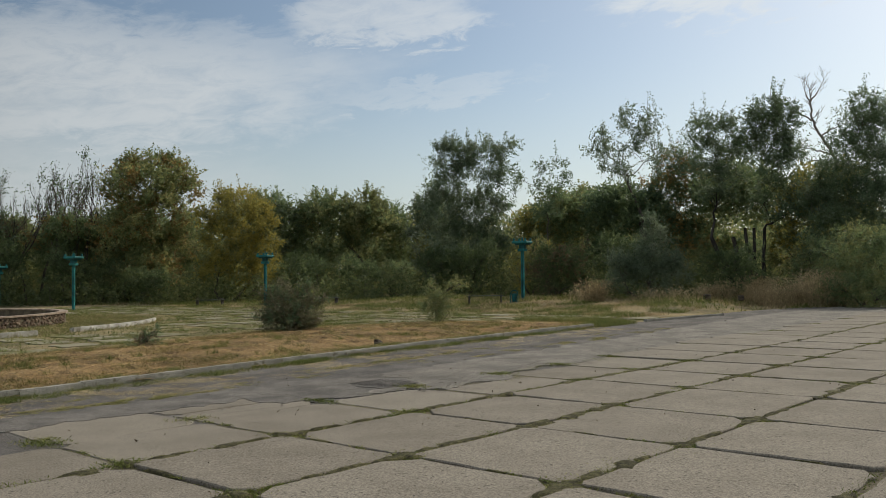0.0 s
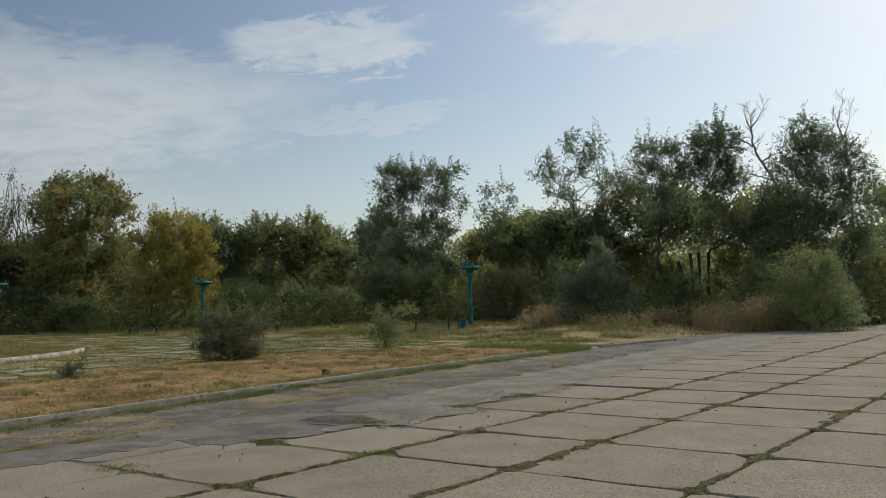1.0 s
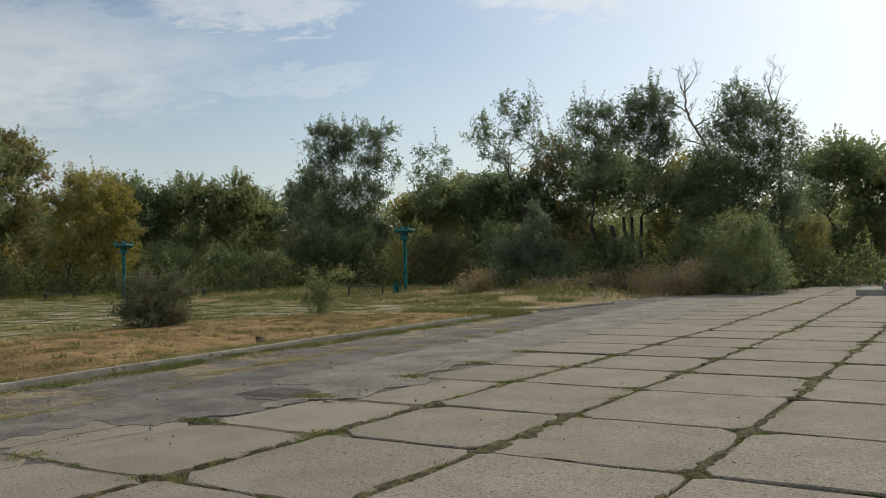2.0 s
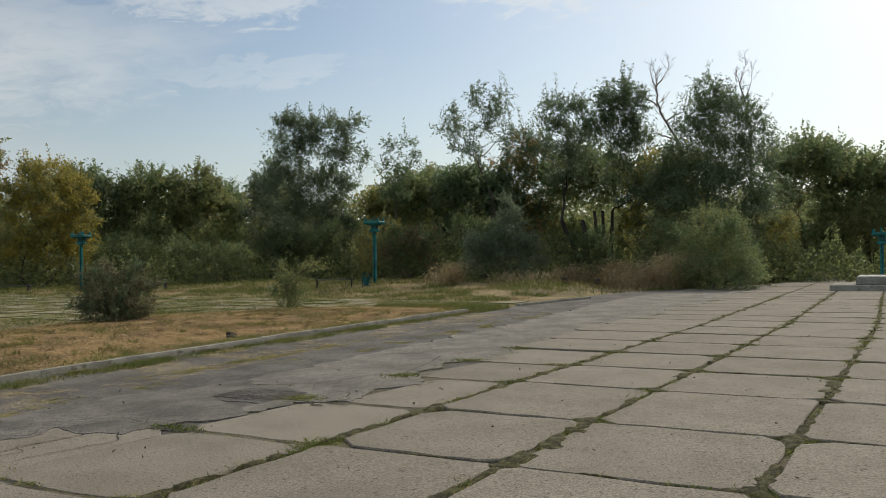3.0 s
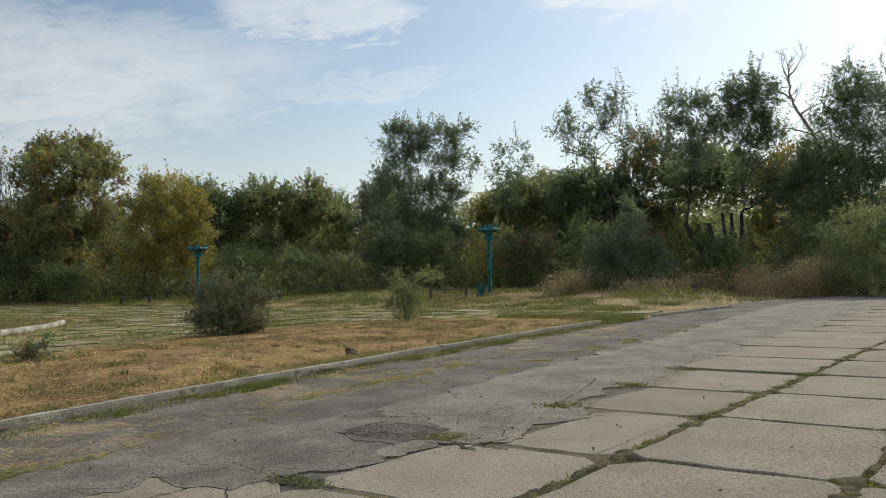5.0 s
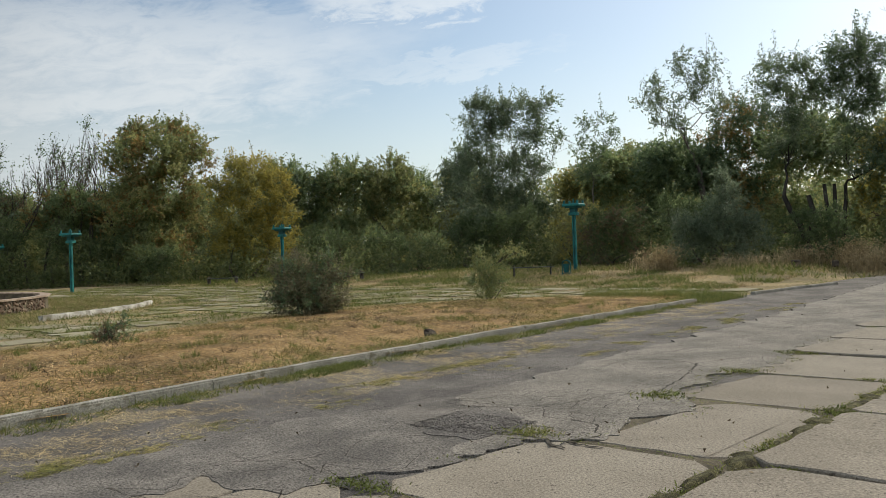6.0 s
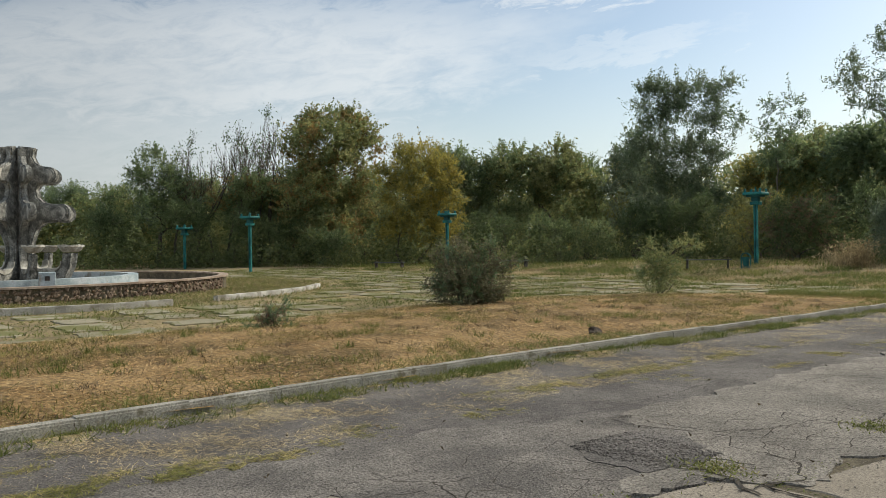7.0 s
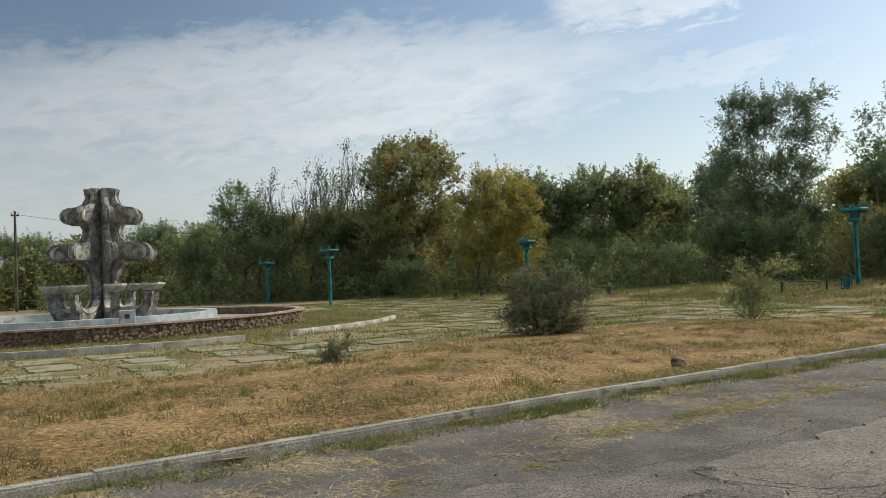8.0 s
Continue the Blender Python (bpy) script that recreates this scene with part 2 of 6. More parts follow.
M_DEAD = mat("bleached_dead_wood", [(0.13, 0.11, 0.095), (0.2, 0.175, 0.15), (0.28, 0.25, 0.215)], 0.92, 3.0, 14, 0.3, stretch=(1, 1, 0.3), fine_mix=0.2)
M_ROCK = mat("brown_stone", [(0.035, 0.027, 0.021), (0.065, 0.05, 0.038), (0.12, 0.095, 0.07)], 0.93, 6.0, 30, 0.9, fine_mix=0.4)
M_WOOD = mat("worn_bench_board", [(0.035, 0.045, 0.043), (0.06, 0.07, 0.066), (0.1, 0.105, 0.098)], 0.8, 3.0, 30, 0.3, stretch=(1, 6, 6), fine_mix=0.25)
M_IRON = mat("dark_iron", [(0.02, 0.02, 0.02), (0.04, 0.035, 0.03), (0.07, 0.055, 0.045)], 0.65, 5.0, 30, 0.2, fine_mix=0.2)
M_CRACK = mat("crack_dirt", [(0.025, 0.021, 0.017), (0.04, 0.034, 0.027), (0.06, 0.05, 0.038)], 0.98, 4.0, 60, 0.3, fine_mix=0.3)
M_MOUND = mat("moss_mat", [(0.055, 0.047, 0.024), (0.1, 0.092, 0.04), (0.16, 0.142, 0.066)], 0.98, 12.0, 110, 1.0, fine_mix=0.7, bdist=0.03)
M_GRAVEL = mat("loose_gravel", [(0.05, 0.044, 0.038), (0.16, 0.142, 0.125), (0.32, 0.295, 0.26)], 0.92, 2.0, 30, 0, island=0.9, fine_mix=0.2)
M_LITTER = mat("dry_leaf_litter", [(0.06, 0.045, 0.03), (0.14, 0.1, 0.06), (0.28, 0.22, 0.14)], 0.9, 2.0, 10, 0, island=0.7, fine_mix=0.2)


def leafmat(name, cols, trans=0.62, island=0.55, scale=0.5):
    return mat(name, cols, 0.52, scale, 2.5, 0, island=island, trans=trans, fine_mix=0.2, lo=0.3, hi=0.7, spec=0.55)


# most leaf tones are lifted and blued, standing in for distance haze
L_DARK = leafmat("dark_green_leaves", [(0.07, 0.108, 0.058), (0.125, 0.178, 0.088), (0.225, 0.285, 0.15)])
L_GREY = leafmat("grey_green_leaves", [(0.09, 0.128, 0.078), (0.17, 0.215, 0.132), (0.31, 0.355, 0.24)])
L_MID = leafmat("green_leaves", [(0.098, 0.142, 0.066), (0.19, 0.25, 0.112), (0.345, 0.395, 0.19)])
L_OLIVE = leafmat("olive_leaves", [(0.126, 0.147, 0.057), (0.243, 0.257, 0.104), (0.418, 0.398, 0.168)])
L_YELL = leafmat("yellowing_leaves", [(0.2, 0.185, 0.045), (0.35, 0.3, 0.075), (0.5, 0.42, 0.11)])
L_BROWN = leafmat("brown_leaves", [(0.111, 0.078, 0.049), (0.182, 0.13, 0.078), (0.286, 0.202, 0.117)])
L_AUT = leafmat("turning_leaves", [(0.125, 0.169, 0.075), (0.243, 0.278, 0.115), (0.488, 0.414, 0.171)])

L_RUST = leafmat("rusty_olive_leaves", [(0.15, 0.12, 0.05), (0.28, 0.2, 0.075), (0.46, 0.31, 0.12)])
L_SHRUB = leafmat("dark_shrub_leaves", [(0.055, 0.085, 0.034), (0.1, 0.14, 0.056), (0.18, 0.21, 0.095)])
L_UNDER = leafmat("shaded_undergrowth", [(0.073, 0.098, 0.039), (0.138, 0.17, 0.065), (0.26, 0.268, 0.105)])
L_BUSH = leafmat("dusty_bush_leaves", [(0.075, 0.064, 0.04), (0.15, 0.138, 0.078), (0.33, 0.32, 0.185)])


# ---- builders ----
def link_mesh(name, me, material, parent=None, label=""):
    ob = new(name, me)
    if material is not None and not me.materials:
        me.materials.append(material)
    if parent is not None:
        ob.parent = parent
    if label:
        ob["label"] = label
    return ob


def part(name, bm, material, parent=None, label="", smooth=False):
    """Links a bmesh as one mesh object under a thing."""
    me = bpy.data.meshes.new(name)
    bm.normal_update()
    bm.to_mesh(me)
    bm.free()
    if smooth:
        me.polygons.foreach_set("use_smooth", [True] * len(me.polygons))
    return link_mesh(name, me, material, parent, label)


def empty(name, x=0, y=0, z=0, rz=0):
    ob = new(name)
    ob.empty_display_size = 0.3
    ob.matrix_world = pose(x, y, z, 0, 0, rz)
    return ob


def box(sx, sy, sz, x=0, y=0, z=0, bev=0.0, rz=0.0, bm=None):
    """A box with its base centre at x, y, z."""
    bm = bm or bmesh.new()
    got = bmesh.ops.create_cube(bm, size=1.0, matrix=Matrix.Translation((x, y, z + sz / 2)) @ Matrix.Rotation(radians(rz), 4, "Z") @ Matrix.Diagonal((sx, sy, sz, 1)))
    if bev:
        es = list({e for v in got["verts"] for e in v.link_edges})
        bmesh.ops.bevel(bm, geom=es, offset=bev, segments=1, affect="EDGES")
    return bm


def cyl(r1, r2, h, x=0, y=0, z=0, n=16, bm=None):
    bm = bm or bmesh.new()
    bmesh.ops.create_cone(bm, cap_ends=True, segments=n, radius1=r1, radius2=r2, depth=h, matrix=Matrix.Translation((x, y, z + h / 2)))
    return bm


def mesh_np(name, verts, faces, material, parent=None, label="", smooth=False):
    """A mesh from numpy arrays; all faces have the same number of corners."""
    me = bpy.data.meshes.new(name)
    verts = np.asarray(verts, np.float32)
    faces = np.asarray(faces, np.int32)
    k = faces.shape[1]
    me.vertices.add(len(verts))
    me.vertices.foreach_set("co", verts.ravel())
    me.loops.add(faces.size)
    me.loops.foreach_set("vertex_index", faces.ravel())
    me.polygons.add(len(faces))
    me.polygons.foreach_set("loop_start", np.arange(0, faces.size, k, dtype=np.int32))
    if smooth:
        me.polygons.foreach_set("use_smooth", np.ones(len(faces), bool))
    me.update(calc_edges=True)
    return link_mesh(name, me, material, parent, label)


rng = np.random.default_rng(5)


def leaf_cards(centres, length, width, droop=0.0, axis=None):
    """Small pointed leaves at the centres, turned at random or roughly along an axis."""
    n = len(centres)
    a = rng.normal(size=(n, 3))
    if axis is not None:
        a = axis + a * 0.55
    a[:, 2] -= droop
    a /= np.linalg.norm(a, axis=1)[:, None]
    b = np.cross(a, rng.normal(size=(n, 3)))
    b /= np.linalg.norm(b, axis=1)[:, None]
    s = rng.uniform(0.6, 1.35, (n, 1))
    a, b = a * s * length / 2, b * s * width / 2
    v = np.stack([centres - a + b, centres + a, centres - a - b], 1).reshape(-1, 3)
    return v, np.arange(3 * n).reshape(n, 3)


def sprays(q, d, length, per, jitter, sag):
    """Leaf places and axes along short bending shoots that start at q and run along d."""
    n = len(q)
    t = rng.uniform(0.0, 1.0, (n, per)) * (length * rng.uniform(0.5, 1.4, (n, 1)))
    c = q[:, None] + d[:, None] * t[..., None]
    c[..., 2] -= sag * t * t
    c = c + rng.normal(size=c.shape) * jitter
    ax = np.repeat(d[:, None], per, 1).copy()
    ax[..., 2] -= 2 * sag * t
    return c.reshape(-1, 3), ax.reshape(-1, 3)


def blades(points, h0, h1, width, lean=0.35):
    """Thin grass blades standing on the points."""
    n = len(points)
    h = rng.uniform(h0, h1, n)[:, None]
    ang = rng.uniform(0, 2 * np.pi, n)
    d = np.stack([np.cos(ang), np.sin(ang), np.zeros(n)], 1)
    ang2 = rng.uniform(0, 2 * np.pi, n)
    ln = np.stack([np.cos(ang2), np.sin(ang2), np.zeros(n)], 1) * h * (rng.uniform(0, 1, (n, 1)) * lean * 2)
    up = np.array([0, 0, 1.0]) * h
    w = d * width / 2
    tip = points + up * math.sqrt(max(0.05, 1 - min(0.95, (lean * 0.8) ** 2))) + ln
    v = np.stack([points - w, points + w, tip + w * 0.3, tip - w * 0.3], 1).reshape(-1, 3)
    return v, np.arange(4 * n).reshape(n, 4)


def tubes(paths, sides=5):
    """Tapered tubes along polylines: a list of (points, radii)."""
    vs, fs, base = [], [], 0
    ca = np.linspace(0, 2 * np.pi, sides, endpoint=False)
    for pts, rad in paths:
        pts = np.asarray(pts, float)
        d = np.gradient(pts, axis=0)
        d /= np.linalg.norm(d, axis=1)[:, None] + 1e-9
        ref = np.where(np.abs(d[:, 2:3]) > 0.9, np.array([[1.0, 0, 0]]), np.array([[0, 0, 1.0]]))
        s = np.cross(d, ref)
        s /= np.linalg.norm(s, axis=1)[:, None] + 1e-9
        u = np.cross(d, s)
        r = np.asarray(rad)[:, None, None]
        ring = pts[:, None, :] + r * (np.cos(ca)[None, :, None] * s[:, None, :] + np.sin(ca)[None, :, None] * u[:, None, :])
        vs.append(ring.reshape(-1, 3))
        k = len(pts)
        i, j = np.meshgrid(np.arange(k - 1), np.arange(sides), indexing="ij")
        q = np.stack([i * sides + j, i * sides + (j + 1) % sides, (i + 1) * sides + (j + 1) % sides, (i + 1) * sides + j], -1).reshape(-1, 4)
        fs.append(q + base)
        base += k * sides
    return np.concatenate(vs), np.concatenate(fs)


def bent(a, b, sag, k=6, crook=0.045):
    """A slightly crooked line from a to b."""
    a, b = np.asarray(a, float), np.asarray(b, float)
    t = np.linspace(0, 1, k)[:, None]
    p = a + (b - a) * t
    ln = np.linalg.norm(b - a)
    p[1:-1] += rng.normal(size=(k - 2, 3)) * ln * crook
    p[:, 2] += (np.sin(np.pi * t[:, 0])) * sag * ln
    return p


def tree(name, x, y, lobes, leaf, label, trunk_r=0.2, clumps=26, per=55, leaf_l=0.26, leaf_w=0.13, spread=0.42, droop=0.2, z0=0.0, fork=0.28, stems=1, second=None, sprigs=0.0, category="tree", bark=None, full=False, rise=0.35, share=0.3):
    """A tree: tapered stems, limbs that branch towards each lobe of the crown, twigs, and leafy shoots near each lobe's skin.
    Lobes are (x, y, z, rx, ry, rz) from the foot, or (x, z, rx, rz) for a crown laid out across."""
    root = empty(name, x, y, z0, math.degrees(math.atan2(-x, y - 3)))
    lobes = np.asarray(lobes, float)
    if lobes.shape[1] == 4:
        w = lobes[:, 2]
        lobes = np.stack([lobes[:, 0], rng.uniform(-0.6, 0.6, len(w)) * w, lobes[:, 1], w, w * 0.9, lobes[:, 3]], 1) * np.array([1, 1, 1, 1.14, 1.14, 1.14])
    lobes = lobes[np.argsort(lobes[:, 2])]
    hi = (lobes[:, 2] + lobes[:, 5]).max()
    paths, twigs, cs, ds, tips = [], [], [], [], []
    forkz = max(0.3, fork * hi)
    mean = lobes[:, :2].mean(0)
    nodes = []
    for s in range(stems):
        off = rng.normal(size=2) * (0.25 * min(1.0, hi / 7) if stems > 1 else 0.0)
        top = np.array([mean[0] * 0.45 + off[0] * 3, mean[1] * 0.45 + off[1] * 3, forkz])
        p = bent((off[0], off[1], -0.15), top, 0.0, 6, 0.014)
        r0 = trunk_r / math.sqrt(stems)
        paths.append((p, np.linspace(r0 * 1.35, r0 * 0.85, 6)))
        nodes += [(q, r) for q, r in zip(p[3:], np.linspace(r0, r0 * 0.8, 3))]
    for lb in lobes:
        c, rr = lb[:3], lb[3:]
        pos = np.array([q for q, r in nodes])
        cost = np.linalg.norm(pos - c, axis=1) + 3.0 * np.maximum(0, pos[:, 2] - c[2] + 0.2) + 0.25 * (pos[:, 2] < forkz * 0.8)
        a, r0 = nodes[int(np.argmin(cost))]
        r0 = min(r0 * 0.8, trunk_r * (0.25 + 0.6 * max(0.0, 1 - a[2] / hi)))
        p = bent(a, c, 0.05, 7, 0.03)
        rad = np.linspace(r0, max(0.012, r0 * 0.3), 7)
        paths.append((p, rad))
        nodes += list(zip(p[2:], rad[2:]))
        area = (rr[0] * rr[1] * rr[2]) ** (2 / 3)
        k = max(6, int(clumps * area))
        d = rng.normal(size=(k, 3))
        d /= np.linalg.norm(d, axis=1)[:, None]
        if not full:
            d[:, 2] = np.where(d[:, 2] < -0.55, -d[:, 2], d[:, 2])
        q = c + d * rr * rng.uniform(0.2, 1.0, (k, 1)) ** 0.6 * rng.uniform(0.75, 1.22, (k, 1))
        cs.append(q)
        ds.append(d)
        for e in q[:: max(1, k // 12)]:
            j = rng.integers(3, 7)
            twigs.append((bent(p[j], e, 0.05, 4), np.linspace(min(0.03, r0 * 0.2), 0.007, 4)))
        if sprigs:
            pick = d[:, 2] > 0.35
            for e in q[pick][: int(math.ceil(pick.sum() * sprigs))]:
                w = d[rng.integers(0, k)] * 0.4 * min(1.0, hi / 6)
                tip = e + np.array([w[0], w[1], rng.uniform(0.5, 1.7) * min(1.0, hi / 9)])
                twigs.append((bent(e, tip, 0.0, 3), np.array([0.016, 0.011, 0.005]) * min(1.0, hi / 6)))
                tips.append(np.linspace(e, tip, 9))
    v, f = tubes(paths, 7)
    mesh_np("trunk", v, f, bark or M_BARK, root, smooth=True)
    v, f = tubes(twigs, 3)
    mesh_np("branchwork", v, f, bark or M_BARK, root)["kind"] = "stuff"
    q, d = np.concatenate(cs), np.concatenate(ds)
    pick = rng.uniform(size=len(q)) < (share if second else -1)
    each = 11
    for sel, mt, nm in ((~pick, leaf, "crown"), (pick, second, "turning_foliage")):
        if not sel.any():
            continue
        k = max(1, round(per * 1.3 / each))
        qq = np.repeat(q[sel], k, 0) + rng.normal(size=(sel.sum() * k, 3)) * spread * 0.4
        dd = np.repeat(d[sel], k, 0) * 0.55 + rng.normal(size=(sel.sum() * k, 3)) * 0.55 + np.array([0, 0, rise])
        dd /= np.linalg.norm(dd, axis=1)[:, None]
        cen, ax = sprays(qq, dd, spread * 2.3, each, 0.06 * min(1.0, spread * 2.5), droop * 0.5)
        if tips and nm == "crown":
            tp = np.repeat(np.concatenate(tips), 5, 0)
            cen = np.concatenate([cen, tp + rng.normal(size=tp.shape) * 0.07 * min(1.0, hi / 6)])
            ax = np.concatenate([ax, rng.normal(size=tp.shape)])
        cen[:, 2] = np.maximum(cen[:, 2], rng.uniform(0.02, 0.12, len(cen)))
        v, f = leaf_cards(cen, leaf_l * 0.76, leaf_w * 0.8, droop, ax)
        mesh_np(nm, v, f, mt, root)
    return tagged(root, label, category)


def snag(name, base, spine, arms, r, label, material, seed, twig=1.2):
    """A dead leaning tree: one crooked spine, long side arms, and fine forking twigs on their outer halves."""
    q = random.Random(seed)
    root = empty(name, *base)
    b = Vector(base)
    main, fine = [], []

    def fork(p, d, ln, rad, lev):
        pts = [p]
        for _ in range(4):
            d = (d + Vector((q.gauss(0, 0.2), q.gauss(0, 0.2), q.gauss(0, 0.12) + 0.05))).normalized()
            pts.append(pts[-1] + d * ln / 4)
        fine.append((np.array([tuple(v) for v in pts]), np.linspace(rad, rad * 0.5, 5)))
        if lev:
            for k in (1, 2, 3, 4, 4):
                a = q.uniform(0, 6.283)
                fork(pts[k], (d * 0.8 + Vector((math.cos(a), 0.5 * math.sin(a), q.uniform(0, 0.7))) * 0.8).normalized(), ln * q.uniform(0.45, 0.75), max(0.008, rad * 0.55), lev - 1)

    for i, line in enumerate([spine] + arms):
        pts = [Vector(v) - b for v in line]
        smooth = []
        for u, w in zip(pts, pts[1:]):
            for k in range(4):
                smooth.append(u.lerp(w, k / 4) + Vector((q.gauss(0, 0.03), q.gauss(0, 0.03), q.gauss(0, 0.03))))
        smooth.append(pts[-1])
        r0, r1 = (r, r * 0.35) if i == 0 else (r * 0.42, r * 0.14)
        main.append((np.array([tuple(v) for v in smooth]), np.linspace(r0, r1, len(smooth))))
        d = (smooth[-1] - smooth[-3]).normalized()
        fork(smooth[-1], d, twig, r1 * 0.9, 2)
        for k in range(len(smooth) // 2, len(smooth), 2):
            a = q.uniform(0, 6.283)
            fork(smooth[k], (d * 0.5 + Vector((math.cos(a), 0.5 * math.sin(a), 0.5))).normalized(), twig * q.uniform(0.5, 0.9), r1 * 0.6, 1)
    for i, it in enumerate(main):
        v, f = tubes([it], 6)
        mesh_np("trunk" if i == 0 else "limb", v, f, material, root, smooth=True)
    v, f = tubes(fine, 3)
    mesh_np("twig_structure", v, f, material, root)["kind"] = "stuff"
    return tagged(root, label, "dead tree")


def bare_tree(name, x, y, height, label, material, r=0.16, z0=0.0, lean=(0.0, 0.0), spread=0.5, depth=5, first=0.4, seed=1, thin=1.0):
    """A leafless tree: the stem forks again and again into ever thinner limbs and twigs."""
    q = random.Random(seed)
    root = empty(name, x, y, z0)
    levels = {}
    ends = []

    def grow(p, d, ln, rad, lev):
        n = 6
        pts = [p]
        step = d.copy()
        for _ in range(n - 1):
            step = (step + Vector((q.gauss(0, 0.13), q.gauss(0, 0.13), q.gauss(0, 0.06) + 0.03))).normalized()
            pts.append(pts[-1] + step * ln / (n - 1))
        levels.setdefault(lev, []).append((np.array([tuple(v) for v in pts]), np.linspace(rad, rad * 0.62, n)))
        ends.append(pts[-1])
        if lev >= depth:
            return
        for _ in range(q.choice((2, 2, 3))):
            a = q.uniform(0, 2 * math.pi)
            side = Vector((math.cos(a), math.sin(a), 0))
            nd2 = (step + side * q.uniform(0.4, 1.0) * spread + Vector((0, 0, 0.15))).normalized()
            grow(pts[-1], nd2, ln * q.uniform(0.6, 0.85), rad * 0.6, lev + 1)
        for k in (2, 3, 4):
            if q.random() < 0.55 and lev > 0:
                a = q.uniform(0, 2 * math.pi)
                nd2 = (step * 0.7 + Vector((math.cos(a), math.sin(a), 0.3)) * spread * 1.3).normalized()
                grow(pts[k], nd2, ln * q.uniform(0.35, 0.6), rad * 0.4, min(depth, lev + 2))

    grow(Vector((0, 0, -0.1)), Vector((lean[0], lean[1], 1)).normalized(), height * first, r, 0)
    top = max(e.z for e in ends)
    k = height / top
    for lev, items in levels.items():
        items = [(p * np.array([thin, thin, k]), rad) for p, rad in items]
        if lev == 0:
            v, f = tubes(items, 7)
            mesh_np("trunk", v, f, material, root, smooth=True)
        elif lev <= 2:
            for it in items:
                v, f = tubes([it], 5)
                mesh_np("limb", v, f, material, root)
        else:
            v, f = tubes(items, 3)
            mesh_np("twig_structure", v, f, material, root)["kind"] = "stuff"
    tips = np.array([(e.x * thin, e.y * thin, e.z * k) for e in ends])
    return tagged(root, label, "dead tree"), tips


# ---- ground and paving ----
def sstep(a, b, x):
    t = np.clip((np.asarray(x, float) - a) / (b - a), 0, 1)
    return t * t * (3 - 2 * t)


def gz(x, y):
    """Height of the bare ground: low by the paving, a bank towards the trees."""
    x, y = np.asarray(x, float), np.asarray(y, float)
    bank = 0.38 * sstep(35, 40, y) * (1 - sstep(-15, -11, x)) * sstep(-42, -32, x)
    return -0.06 + bank + 0.05 * np.sin(x * 0.7 + 1.3) * np.cos(y * 0.55) * sstep(33, 38, y)


def inside(poly, x, y):
    """Which points lie in a polygon."""
    poly = np.asarray(poly, float)
    hit = np.zeros(np.shape(x), bool)
    j = len(poly) - 1
    for i in range(len(poly)):
        (xi, yi), (xj, yj) = poly[i], poly[j]
        c = ((yi > y) != (yj > y)) & (x < (xj - xi) * (y - yi) / (yj - yi + 1e-12) + xi)
        hit ^= c
        j = i
    return hit


def grid_sheet(name, xs, ys, zf, material):
    X, Y = np.meshgrid(xs, ys, indexing="ij")
    Z = zf(X, Y)
    v = np.stack([X, Y, Z], -1).reshape(-1, 3)
    i, j = np.meshgrid(np.arange(len(xs) - 1), np.arange(len(ys) - 1), indexing="ij")
    a = i * len(ys) + j
    f = np.stack([a, a + len(ys), a + len(ys) + 1, a + 1], -1).reshape(-1, 4)
    return mesh_np(name, v, f, material, smooth=True)


far = np.array([200, 400, 900, 2500.0])
ground = grid_sheet("ground", np.concatenate([-far[::-1], np.arange(-110, 60, 1.5), far]), np.concatenate([-far[::-1], np.arange(-40, 120, 1.5), far]), gz, M_GROUND)
tagged(ground, "dry bare ground with sparse yellowed meadow grass", "ground", kind="structure")


def fbm(x, y, s, seed=0.0):
    return np.array([noise.fractal(Vector((a * s + seed, b * s - seed, seed)), 1.0, 2.0, 4) for a, b in zip(np.ravel(x), np.ravel(y))]).reshape(np.shape(x))


def outline_sheet(name, pts, z, thick, material, label, jitter=0.1, step=0.25, category="road", freq=1.5, seed=3.0):
    """A flat layer of some thickness with a ragged outline."""
    out = []
    m = len(pts)
    turn = sum(pts[i][0] * pts[(i + 1) % m][1] - pts[(i + 1) % m][0] * pts[i][1] for i in range(m))
    if turn < 0:
        pts = pts[::-1]
    nrm = []
    for i in range(m):
        (xa, ya), (xb, yb) = pts[i - 1], pts[(i + 1) % m]
        ln = math.hypot(xb - xa, yb - ya)
        nrm.append(((yb - ya) / ln, -(xb - xa) / ln))
    for i in range(m):
        (xa, ya), (xb, yb) = pts[i], pts[(i + 1) % m]
        n = max(1, int(math.hypot(xb - xa, yb - ya) / step))
        for k in range(n):
            t = k / n
            x, y = xa + (xb - xa) * t, ya + (yb - ya) * t
            nx, ny = nrm[i][0] * (1 - t) + nrm[(i + 1) % m][0] * t, nrm[i][1] * (1 - t) + nrm[(i + 1) % m][1] * t
            w = noise.noise(Vector((x * freq, y * freq, seed))) + 0.5 * noise.noise(Vector((x * freq * 3.3, y * freq * 3.3, seed))) + 0.25 * noise.noise(Vector((x * freq * 9, y * freq * 9, seed)))
            out.append((x + nx * w * jitter, y + ny * w * jitter))
    bm = bmesh.new()
    lo = [bm.verts.new((x, y, z - thick)) for x, y in out]
    hi = [bm.verts.new((x, y, z)) for x, y in out]
    top = bm.faces.new(hi)
    n = len(out)
    for i in range(n):
        bm.faces.new((lo[i], lo[(i + 1) % n], hi[(i + 1) % n], hi[i]))
    bm.normal_update()
    bmesh.ops.triangulate(bm, faces=[top], ngon_method="EAR_CLIP")
    ob = part(name, bm, material)
    return tagged(ob, label, category, kind="structure")


